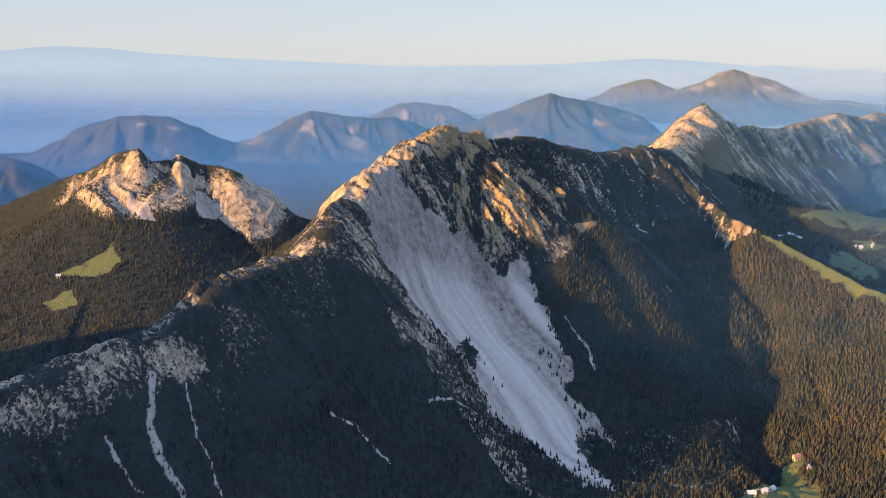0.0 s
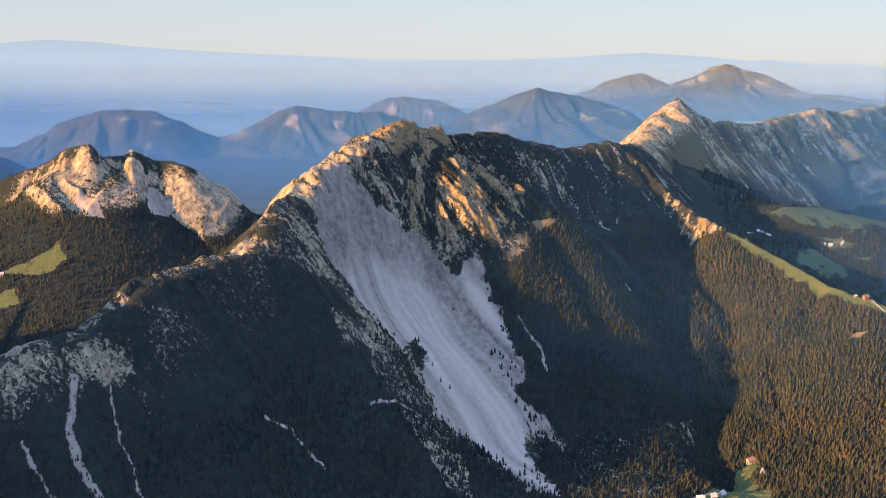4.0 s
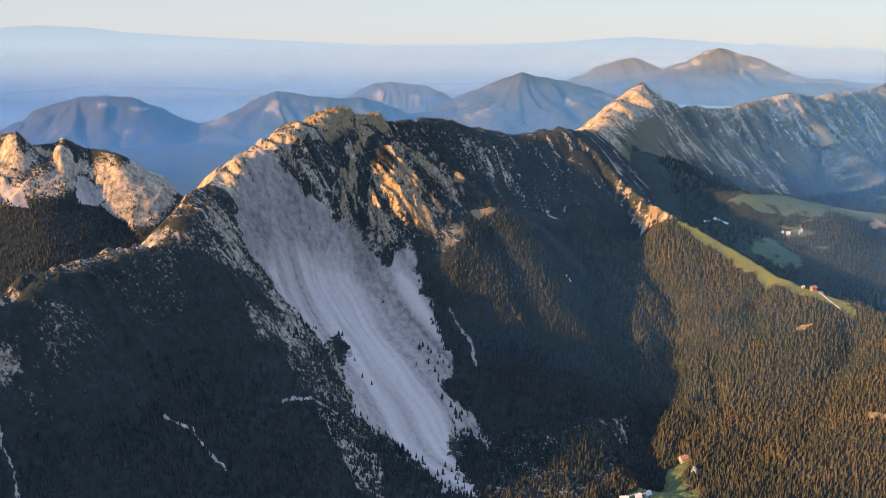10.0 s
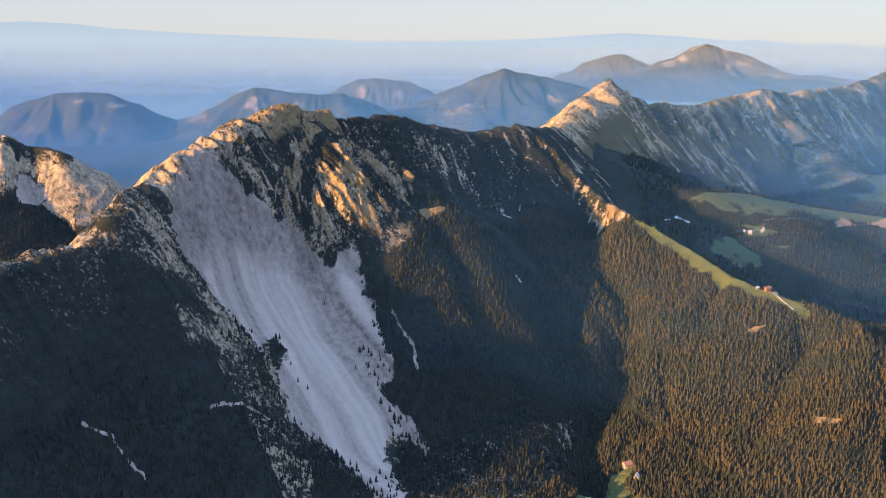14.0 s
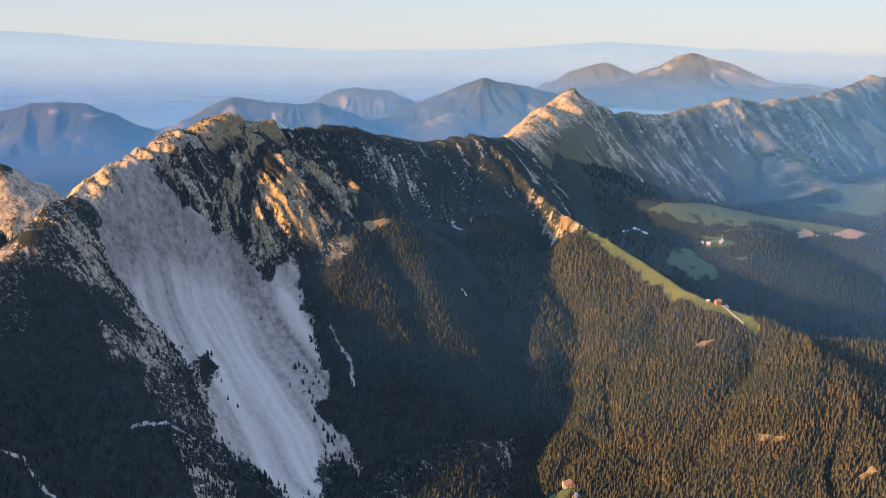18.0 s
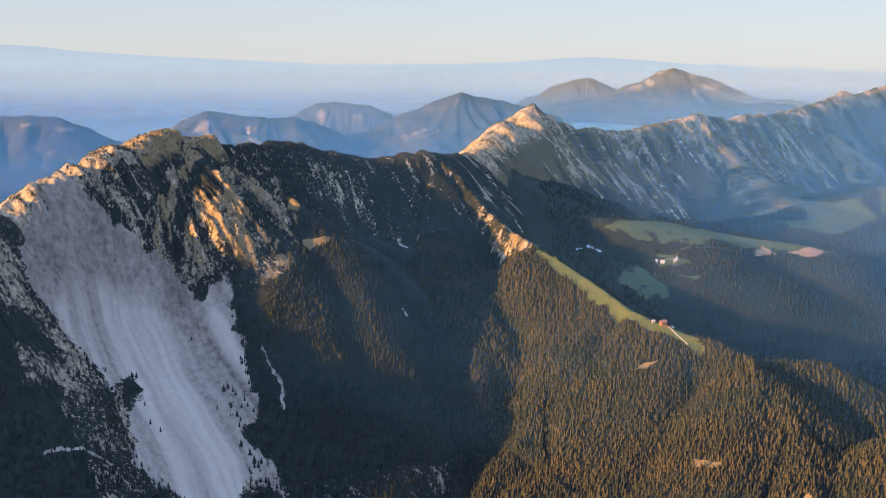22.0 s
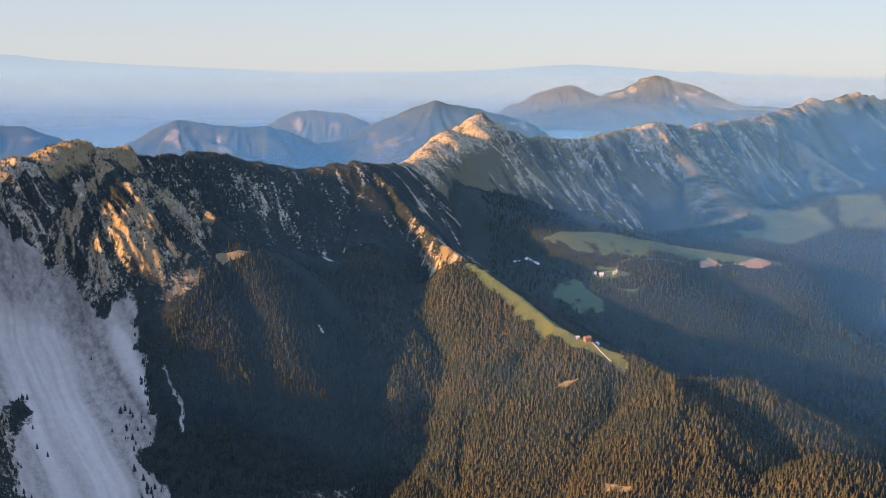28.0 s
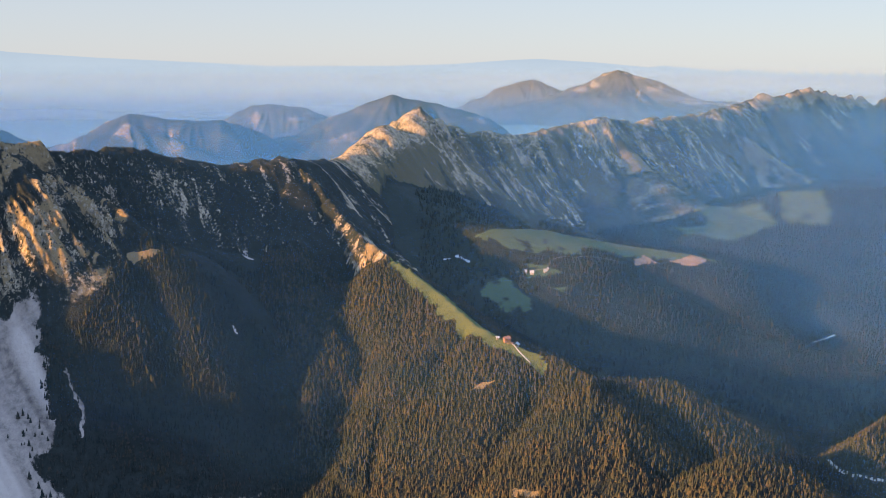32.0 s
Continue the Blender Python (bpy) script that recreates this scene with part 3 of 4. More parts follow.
def cover(x, y, z, owner, along, away, crag, steep):
    """Weights of bare rock, grass, scree and bare earth."""
    d = np.abs(away)
    scree = soft_inside(x, y, SCREE, 4.0, 6, 8)
    for poly in FANS:
        scree = np.maximum(scree, soft_inside(x, y, poly))
    for nodes, width in CHUTES:
        scree = np.maximum(scree, 0.72 * step(1.6 * width, 0.2 * width, along_line(x, y, nodes)))
    patch = fractal(along, d * 0.4, 14, 4, 101, 0.65)
    spots = fractal(along + 2 * grain(x, y, 9, 7), d * 0.3, 5.5, 3, 103, 0.7)
    lone = along - 5000 * np.maximum(owner, 0)
    # thin pale runs of broken rock down the fall line, in loose clusters
    wide = np.where(owner == 1, 1.35, 1.0)
    runs = 1 - np.abs(fractal((along + 5 * fractal(x, y, 30, 2, 107)) / wide, d * 0.10 / wide, 9, 3, 109, 0.6)) * 6
    flecks = 1 - np.abs(fractal((x + 0.6 * z) / wide, (y - 1.2 * z) * 0.5 / wide, 11, 3, 113, 0.6)) * 7
    clump = step(-0.1, 0.3, fractal(x / wide, y / wide, 55, 3, 115) + 0.15)
    veins = np.maximum(step(0.2, 0.9, runs), 0.8 * step(0.3, 0.95, flecks)) * clump
    front = away > 0
    depth = np.where(along < 330, 75, np.where(along < 560, 42, 135))
    bare = np.where(owner == 0, np.where(along < 330, 0.22, 0.36) * (0.55 + 0.5 * clump) * step(1.0, 0.45, d / depth) + np.where(along < 380, 0.34, 0.14) * step(13, 6, d), 0)
    bare = np.where((owner == 0) & ~front, 0.4 * step(60, 20, d), bare)
    bare = np.where((owner == 0) & front & (along > 330) & (along < 570), 0.28 + 0.22 * veins + 0.10 * step(0.4, 1.0, runs), bare)
    bare = np.where((owner == 0) & (along > 372) & (along < 520) & (d < 21), 0.66, bare)
    bare = np.where((owner == 0) & front & (along > 590), 0.20 * step(150, 60, d) + 0.28 * veins * step(110, 60, d), bare)
    for poly, much in ((CRAG_BAND, 0.5), (SCREE_RIM, 0.5), (CREST_RIM, 0.45)):
        bare = np.maximum(bare, much * soft_inside(x, y, poly, 6, 6, 12))
    towers = 1 - np.abs(grain(along + 6 * fractal(x, y, 40, 2, 3), d * 0.25, 17, 71)) * 2
    cliffs = step(60, 46, d) * step(245, 268, z + 0.6 * d) * step(325, 350, lone) * step(565, 535, lone)
    bare = np.where(owner == 5, cliffs * (0.52 + 0.22 * towers + 0.2 * step(0.8, 1.5, steep) - 0.3 * step(14, 4, d)), bare)
    span, turn = np.hypot(x + 30, y - 990), np.arctan2(x + 30, 990 - y) * 120
    rib = 1 - np.abs(grain(turn + 3 * fractal(x, y, 25, 2, 14), span * 0.12, 9.5, 75)) * 2
    bare = np.where(owner == 4, crag * (0.30 + 0.2 * step(0.1, 0.8, flecks) + 0.24 * step(262, 246, z)) * step(128, 92, x), bare)
    bare = np.where((owner == 16) | (owner == 17), 0.18 + 0.4 * veins, bare)
    bare = np.where(owner == 13, 1.2, bare)
    bare = np.where(owner == 1, 0.14 * step(190, 80, d) + 0.58 * veins * step(210, 120, d) + 0.28 * step(34, 12, d) * step(-0.2, 0.4, grain(along, along * 0, 90, 117)), bare)
    bare = np.where((owner == 1) & ((along > 6180) | ((along > 5570) & (along < 5680)) | ((along > 5110) & (along < 5350))), np.maximum(bare, 0.72 * step(46, 18, d)), bare)
    bare = np.where(owner == 2, np.where(front, (0.2 + 0.4 * veins) * step(60, 30, d), 0.14 + 0.5 * veins), bare)
    bare = bare * (1 - 0.7 * np.exp(-((x + 5) ** 2 + (y - 952) ** 2) / 30 ** 2))
    rock = np.clip(bare * (1 + 0.5 * spots + 0.9 * patch + 0.3 * (steep - 0.9)), 0, 1)
    rock = np.where(owner == 13, 1.0, rock)
    face = soft_inside(x, y, FACE, 5.0, 5, 9) * in_scree(x, y)
    rock = rock * (1 - face)
    scree = np.maximum(scree, face)
    grass = in_grass(x, y) * (0.78 + 0.55 * fractal(x, y, 11, 3, 119, 0.6))
    alp = np.where(owner == 1, step(150, 60, d) * np.where(y > 1200, 0.8, 0.1), 0)
    alp = alp + np.where(owner == 0, step(60, 10, d) * 0.3, 0)
    dry = np.where(owner == 4, crag * (0.42 + 0.3 * rib + 0.5 * patch + 0.75 * spots) * step(124, 100, x), 0) + np.where((owner == 16) | (owner == 17), 0.55 + 0.4 * patch, 0) + np.where((owner == 0) & (along > 500) & (along < 590), step(50, 10, d) * 0.8, 0) + np.where(owner == 2, (0.4 + 0.5 * patch) * step(40, 15, d), 0)
    grass = np.maximum(grass, alp * step(-0.4, 0.5, patch + 0.3))
    earth = np.maximum(in_earth(x, y), dry)
    for poly in FANS:
        rock = rock * (1 - soft_inside(x, y, poly, 2.0, 2, 5))
    return np.stack([np.clip(rock, 0, 1), np.clip(grass, 0, 1), scree, np.clip(earth, 0, 1)], -1)


# ---- meshes ----
def mesh_of(name, verts, faces, mat, colors=None, smooth=True, streak=None):
    me = bpy.data.meshes.new(name)
    me.vertices.add(len(verts))
    me.vertices.foreach_set("co", np.ascontiguousarray(verts, np.float32).ravel())
    k = faces.shape[1]
    me.loops.add(faces.size)
    me.loops.foreach_set("vertex_index", np.ascontiguousarray(faces, np.int32).ravel())
    me.polygons.add(len(faces))
    me.polygons.foreach_set("loop_start", np.arange(0, faces.size, k, dtype=np.int32))
    me.polygons.foreach_set("loop_total", np.full(len(faces), k, np.int32))
    me.polygons.foreach_set("use_smooth", np.full(len(faces), smooth, bool))
    if colors is not None:
        layer = me.color_attributes.new("cover", "FLOAT_COLOR", "POINT")
        layer.data.foreach_set("color", np.ascontiguousarray(colors, np.float32).ravel())
    if streak is not None:
        me.attributes.new("streak", "FLOAT", "POINT").data.foreach_set("value", np.ascontiguousarray(streak, np.float32))
    me.update(calc_edges=True)
    me.materials.append(mat)
    return me


def grid_faces(rows, cols, wrap=False):
    r, c = np.meshgrid(np.arange(rows - 1), np.arange(cols if wrap else cols - 1), indexing="ij")
    a, b = r * cols + c, r * cols + (c + 1) % cols
    return np.stack([a, b, b + cols, a + cols], -1).reshape(-1, 4)


def steepness(z, px, py):
    """Tangent of the slope on a grid of points."""
    gr, gc = np.gradient(z), (np.gradient(px), np.gradient(py))
    det = gc[0][0] * gc[1][1] - gc[0][1] * gc[1][0]
    dx = (gr[0] * gc[1][1] - gr[1] * gc[1][0]) / det
    dy = (gr[1] * gc[0][0] - gr[0] * gc[0][1]) / det
    return np.hypot(dx, dy)


CENTRE = (150.0, -100.0)
fan = np.concatenate([np.arange(-31, -15, 0.09), np.arange(-15, 0.5, 0.056), np.arange(0.5, 29.5, 0.095)])
angles = np.radians(np.concatenate([fan, np.arange(29.5, 62, 1.0), np.arange(62, 298, 4.0), np.arange(298, 328.9, 1.0)]))
radii = np.concatenate([np.geomspace(20, 590, 14)[:-1], np.geomspace(590, 850, 200)[:-1], np.linspace(850, 1130, 310)[:-1], np.geomspace(1130, 1320, 130)[:-1],
                        np.geomspace(1320, 2300, 290)[:-1], np.geomspace(2300, 2750, 40), np.geomspace(2800, 4780, 16)])
R, A = np.meshgrid(radii, angles, indexing="ij")
GX, GY = CENTRE[0] + R * np.sin(A), CENTRE[1] + R * np.cos(A)
GZ, OWNER, ALONG, AWAY, CRAG = surface(GX, GY)
GCOVER = cover(GX, GY, GZ, OWNER, ALONG, AWAY, CRAG, steepness(GZ, GX, GY))
GV = np.stack([GX, GY, GZ], -1).reshape(-1, 3)
GC = GCOVER.reshape(-1, 4)
GF = grid_faces(len(radii), len(angles), wrap=True)
u, v = (GX * 0.8 + GY * 0.6) + 5 * fractal(GX, GY, 45, 2, 5), GX * 0.6 - GY * 0.8
GS = 0.46 + 0.95 * fractal(u, v * 0.035, 17, 5, 131, 0.66)
GFACE = soft_inside(GX, GY, FACE, 5.0, 5, 9)
GS = (GS * (1 - GFACE) + GFACE * (0.20 + 0.3 * fractal(u, v * 0.35, 13, 5, 133, 0.7))).reshape(-1)
face_owner = OWNER.reshape(-1)[GF[:, 0]]
reach = R.reshape(-1)[GF[:, 0]]
face_y = GY.reshape(-1)[GF[:, 0]]
face_x = GX.reshape(-1)[GF[:, 0]]
face_owner = np.where((face_owner == 1) & (face_y < 1200) & (face_y >= 900), 4, face_owner)
face_owner = np.where((face_y < 900) & np.isin(face_owner, (1, 6, 7, 11, 12)), 19, face_owner)
face_owner = np.where((reach > 3300) & (face_owner != 1), 21, face_owner)
face_owner = np.where((reach <= 3300) & (face_y > 1180) & (face_x < 190) & (face_owner != 1), 20, face_owner)
REGIONS = [
    ("mountain_main", (0, 4), LAND, "grey limestone mountain with a pale scree chute"),
    ("mountain_east", (1, 13, 16, 17), EAST_LAND, "long rocky ridge with grassy upper slopes"),
    ("mountain_west", (5, 14), LAND, "rocky mountain with pale cliffs above dark woods"),
    ("wooded_spur", (2, 3, 8, 9, 10), LAND, "wooded spur with a grassy meadow along its back"),
    ("ground", (-1, 15, 18, 19), LAND, "dark valley floor with a small green clearing and an added unseen shading ridge"),
    ("valley", (6, 7, 11, 12), VALLEY_LAND, "hazy valley with pastures and dark woods"),
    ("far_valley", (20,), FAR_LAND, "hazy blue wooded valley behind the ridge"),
    ("distant_plain", (21,), PLAIN_GLOW, "self-lit pale plain with painted haze reaching to the horizon"),
]
for name, owners, mat, label in REGIONS:
    faces = GF[np.isin(face_owner, owners)]
    if name == "far_valley":  # out of sight for the most part: a coarse mesh
        r, c = np.meshgrid(np.arange(0, len(radii) - 4, 4), np.arange(0, len(angles) - 4, 4), indexing="ij")
        k = r * len(angles) + c
        coarse = np.stack([k, k + 4, k + 4 * len(angles) + 4, k + 4 * len(angles)], -1).reshape(-1, 4)
        faces = coarse[(R.reshape(-1)[coarse[:, 0]] <= 3300) & np.any((GY.reshape(-1)[coarse] > 1180) & (GX.reshape(-1)[coarse] < 190) & (OWNER.reshape(-1)[coarse] != 1), axis=1)]
    used, inv = np.unique(faces, return_inverse=True)
    ob = new(name, mesh_of(name, GV[used], inv.reshape(-1, 4), mat, GC[used], streak=GS[used]))
    tagged(ob, label, "mountain" if "mountain" in name else "ground", kind="structure")

# ---- distant ranges ----
def far_range(name, label, crest, spurs):
    hill = "hill" in name
    ridges = [(crest, (3.0, 120, 0.2, 800) if hill else (0.75, 120, 0.5, 500), (0.5, 100, 0.5, 600))]
    ridges += [(s, (0.7, 60, 0.5, 300), (0.7, 60, 0.5, 300)) for s in spurs]
    xs, ys = [p[0] for p in crest], [p[1] for p in crest]
    nx, ny = (260, 40) if hill else (210, 120)
    X, Y = np.meshgrid(np.linspace(min(xs) - 120, max(xs) + 120, nx), np.linspace(min(ys) - (420 if hill else 1000), max(ys) + 60, ny))
    wx, wy = X + 16 * fractal(X, Y, 120, 3, 3), Y + 30 * fractal(X, Y, 160, 3, 9)
    Z, S, D = np.full(X.shape, 30.0), np.zeros(X.shape), np.full(X.shape, 300.0)
    for r in ridges:
        h, s, d = ridge_height(wx if not hill else X, wy if not hill else Y, r)
        win = h > Z
        Z, S, D = np.where(win, h, Z), np.where(win, s, S), np.where(win, np.abs(d), D)
    if not hill:
        Z = Z + step(0, 70, D) * (34 * (0.35 - np.abs(fractal(S, D * 0.22, 95, 4, 15, 0.5))) + 14 * (0.3 - np.abs(fractal(S, D * 0.3, 36, 3, 17, 0.55))) + 4 * fractal(X, Y, 40, 3, 25)) + 3.0 * fractal(X, Y, 30, 3, 35)
    patch = fractal(S, D * 0.5, 38, 4, 45, 0.75)
    top = max(c[2] for c in crest)
    rock = np.zeros(X.shape) if hill else 0.85 * step(-0.02, 0.4, patch) * step(8 if top < 340 else -1, 45, D) * step(0.15, 0.75, (Z - 90) / (top - 90))
    if top > 340 and not hill:
        rock = np.maximum(rock, 0.75 * step(0.72, 0.95, (Z - 90) / (top - 90)) * step(-0.3, 0.2, patch))
    C = np.stack([rock, step(0.1, 0.6, -patch) * 0.8, np.zeros(X.shape), np.zeros(X.shape)], -1)
    ob = new(name, mesh_of(name, np.stack([X, Y, Z], -1).reshape(-1, 3), grid_faces(ny, nx), HILL_GLOW if hill else FAR_LAND, C.reshape(-1, 4)))
    tagged(ob, label, "mountain" if not hill else "hill", kind="structure")


far_range("distant_mountain", "broad hazy blue mountain with a pale rocky top", [(-1320, 2800, 60), (-1037, 2760, 159), (-978, 2750, 195), (-889, 2740, 241), (-824, 2738, 256), (-753, 2738, 261), (-689, 2745, 256), (-619, 2755, 216), (-549, 2760, 195)],
     [[(-824, 2738, 256), (-800, 2600, 190), (-780, 2450, 100)], [(-689, 2745, 254), (-640, 2640, 170), (-600, 2500, 80)], [(-940, 2745, 215), (-930, 2600, 150), (-920, 2480, 80)]])
far_range("distant_mountain", "hazy blue wooded mountain with a long shoulder", [(-565, 2790, 181), (-491, 2800, 196), (-417, 2812, 229), (-335, 2819, 268), (-270, 2830, 257), (-196, 2840, 247), (-138, 2860, 250), (-60, 2900, 225)],
     [[(-335, 2819, 268), (-420, 2720, 200), (-470, 2600, 110)], [(-335, 2819, 266), (-270, 2690, 180), (-230, 2560, 80)], [(-196, 2840, 245), (-150, 2700, 150), (-120, 2560, 70)]])
far_range("distant_mountain", "hazy flat-topped blue mountain", [(-240, 3560, 197), (-175, 3570, 215), (-137, 3575, 256), (-82, 3575, 261), (30, 3580, 247), (113, 3590, 206), (179, 3600, 178), (300, 3620, 100)],
     [[(-82, 3575, 258), (-100, 3440, 180), (-120, 3300, 80)], [(30, 3580, 245), (50, 3450, 160), (60, 3300, 70)]])
far_range("distant_mountain", "hazy pyramid mountain with an ochre upper face", [(-60, 3000, 110), (-6, 3005, 158), (49, 3010, 197), (135, 3014, 244), (213, 3018, 283), (291, 3018, 308), (354, 3025, 294), (416, 3035, 283), (495, 3045, 264), (559, 3055, 228), (624, 3060, 181), (720, 3080, 90)],
     [[(291, 3018, 308), (240, 2920, 235), (180, 2800, 140), (140, 2700, 70)], [(300, 3018, 304), (330, 2900, 220), (360, 2780, 120)], [(135, 3014, 242), (90, 2900, 160), (60, 2800, 80)]])
far_range("distant_mountain", "hazy blue dome mountain with pale scree streaks", [(430, 4600, 120), (519, 4610, 173), (613, 4615, 221), (708, 4618, 268), (803, 4620, 308), (864, 4620, 318), (934, 4625, 292), (1032, 4630, 240), (1120, 4640, 200)],
     [[(864, 4620, 318), (820, 4480, 220), (790, 4300, 90)], [(934, 4625, 290), (950, 4450, 180), (960, 4300, 80)]])
far_range("distant_mountain", "tall hazy mountain with a pale sunlit summit", [(800, 4450, 100), (858, 4470, 144), (949, 4485, 202), (1041, 4495, 260), (1131, 4500, 329), (1192, 4504, 359), (1293, 4515, 334), (1388, 4530, 306), (1484, 4545, 265), (1556, 4560, 232), (1672, 4570, 230), (1833, 4580, 207), (2143, 4560, 190)],
     [[(1192, 4504, 359), (1130, 4380, 270), (1080, 4200, 120)], [(1192, 4504, 355), (1250, 4330, 240), (1290, 4150, 90)], [(1388, 4530, 300), (1440, 4350, 190), (1480, 4200, 80)]])
far_range("distant_mountain", "dark hazy blue wooded mountain flank", [(-1100, 1750, 255), (-900, 1750, 262), (-720, 1760, 240), (-640, 1765, 205), (-560, 1770, 170), (-480, 1775, 110)], [[(-720, 1760, 238), (-690, 1660, 180), (-660, 1560, 110)]])
far_range("distant_hill", "faint blue self-lit backdrop hills under the evening sky", [(-3200, 4300, 385), (-2716, 4700, 390), (-1961, 4800, 435), (-1809, 4800, 452), (-1684, 4800, 459), (-1460, 4800, 449), (-1311, 4800, 430), (-961, 4800, 408), (-461, 4800, 385), (-211, 4800, 372), (291, 4800, 375), (541, 4800, 382), (791, 4800, 400), (916, 4800, 405), (1167, 4800, 390), (1544, 4780, 366), (1967, 4740, 348), (2800, 4300, 341)], [])
# ---- woods ----
def conifer_shape(seed):
    """One small conifer of unit height: three ragged tiers."""
    rng = np.random.RandomState(seed)
    verts, faces = [], []
    for base, top, wide in ((0.04, 0.55, 0.24), (0.28, 0.78, 0.18), (0.52, 1.0, 0.12)):
        start, turn = len(verts), rng.rand() * 6.28
        for i in range(5):
            a, r = turn + i * 1.2566, wide * rng.uniform(0.75, 1.2)
            verts.append((r * math.cos(a), r * math.sin(a), base + rng.uniform(-0.05, 0.04)))
        verts.append((rng.uniform(-0.015, 0.015), rng.uniform(-0.015, 0.015), top))
        faces += [(start + i, start + (i + 1) % 5, start + 5) for i in range(5)]
    return np.array(verts), np.array(faces)


SHAPES = [conifer_shape(i) for i in range(8)]


def grove(name, x, y, z, height, mat, label, seed, broad=1.0):
    rng = np.random.RandomState(seed)
    which, turn = rng.randint(0, len(SHAPES), len(x)), rng.rand(len(x)) * 6.28
    plump = broad * rng.uniform(0.75, 1.35, len(x))
    V, F, base = [], [], 0
    for k, (sv, sf) in enumerate(SHAPES):
        pick = np.nonzero(which == k)[0]
        c, s, h = np.cos(turn[pick])[:, None], np.sin(turn[pick])[:, None], height[pick][:, None]
        px = x[pick][:, None] + h * plump[pick][:, None] * (sv[:, 0] * c - sv[:, 1] * s)
        py = y[pick][:, None] + h * plump[pick][:, None] * (sv[:, 0] * s + sv[:, 1] * c)
        pz = z[pick][:, None] - 0.3 + h * sv[:, 2]
        V.append(np.stack([px, py, pz], -1).reshape(-1, 3))
        F.append((sf[None] + base + (np.arange(len(pick)) * len(sv))[:, None, None]).reshape(-1, 3))
        base += len(pick) * len(sv)
    ob = new(name, mesh_of(name, np.concatenate(V), np.concatenate(F), mat, smooth=False))
    return tagged(ob, label, "trees", kind="stuff")


def scatter(x0, x1, y0, y1, gap, seed):
    rng = np.random.RandomState(seed)
    X, Y = np.meshgrid(np.arange(x0, x1, gap), np.arange(y0, y1, gap))
    return (X + rng.uniform(-1.1, 1.1, X.shape) * gap).ravel(), (Y + rng.uniform(-1.1, 1.1, X.shape) * gap).ravel(), rng


def seen_side(x, y):
    a = np.degrees(np.arctan2(x - CENTRE[0], y - CENTRE[1]))
    return np.abs(a) < 34


def plant(name, box, gap, seed, rule, tall, mat, label, broad=1.0):
    x, y, rng = scatter(*box, gap, seed)
    keep = seen_side(x, y)
    x, y = x[keep], y[keep]
    z, owner, along, away, crag = surface(x, y)
    thick = rule(x, y, z, owner, along, away)
    thick = np.where(in_grass(x, y) | in_earth(x, y), 0, thick)
    keep = rng.rand(len(x)) < thick
    x, y, z = x[keep], y[keep], z[keep]
    h = tall * rng.uniform(0.5, 1.3, len(x)) * (1 + 0.25 * fractal(x, y, 30, 2, 9))
    grove(name, x, y, z, h, mat, label, seed, broad)


def spur_rule(x, y, z, owner, along, away):
    return np.where((((np.isin(owner, (3, 8, 9, 10, 15, -1)) | ((owner == 2) & (np.abs(away) > 40))) & (y < 1030)) | ((y < 900) & (x > 120) & np.isin(owner, (1, 6, 7, 11, 12)))), 0.95 + 0.25 * fractal(x, y, 25, 3, 19), 0) 


def main_rule(x, y, z, owner, along, away):
    line = 228 + 22 * fractal(x, y, 60, 3, 29) - np.where(x < 20, 30, 0) + 34 * step(92, 118, x) * step(1000, 960, y)
    open_scree = in_scree(x, y)
    edge = inside(x, y, [(70, 800), (105, 805), (130, 720), (110, 600), (85, 640), (95, 740)], 6)
    wood = np.where((np.isin(owner, (0, 4, 1, 2, -1, 15)) | ((owner == 5) & (x > -120))) & ((away > 0) | (owner == 15) | (owner < 0)) & (y < 1110), step(line + 12, line - 18, z), 0)
    return np.where(open_scree, np.where(edge, 0.22, 0.004), wood) * (x < 320)


def west_rule(x, y, z, owner, along, away):
    d = np.abs(away)
    west = np.where(owner == 5, step(38, 60, d), 0)
    west = np.where(in_any(x, y, FANS), 0, west)
    back = np.where((owner == 0) & (away < 0), step(20, 60, d), 0)
    return np.maximum(west, back) * (0.9 + 0.4 * fractal(x, y, 40, 3, 39))


def valley_rule(x, y, z, owner, along, away):
    wood = np.where(np.isin(owner, (6, 7, 11, 12, -1)), 0.75 + 0.9 * fractal(x, y, 70, 3, 49), 0)
    east = np.where((owner == 1) & (away > 150), step(0.0, 0.4, fractal(x, y, 60, 3, 59) + 0.15), 0)
    return np.maximum(wood, east)


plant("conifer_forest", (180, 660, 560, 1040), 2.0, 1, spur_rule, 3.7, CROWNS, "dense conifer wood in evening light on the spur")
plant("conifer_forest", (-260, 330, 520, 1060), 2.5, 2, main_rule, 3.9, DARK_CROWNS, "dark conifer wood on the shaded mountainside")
def scrub_rule(x, y, z, owner, along, away):
    bush = np.where(((owner == 0) & (away > 0)) | (owner == 4), step(-0.35, 0.3, fractal(x, y, 26, 4, 151, 0.6)) * step(185, 205, z), 0)
    return np.where(in_scree(x, y), 0, 0.75 * bush) * np.where(np.abs(away) < 4, 0.4, 1)


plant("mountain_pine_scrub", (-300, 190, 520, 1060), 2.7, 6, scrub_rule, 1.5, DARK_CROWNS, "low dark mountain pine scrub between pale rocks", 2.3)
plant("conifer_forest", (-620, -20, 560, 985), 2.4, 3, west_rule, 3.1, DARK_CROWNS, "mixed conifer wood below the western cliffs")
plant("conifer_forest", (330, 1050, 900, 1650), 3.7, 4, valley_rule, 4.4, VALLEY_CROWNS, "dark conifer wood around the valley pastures")
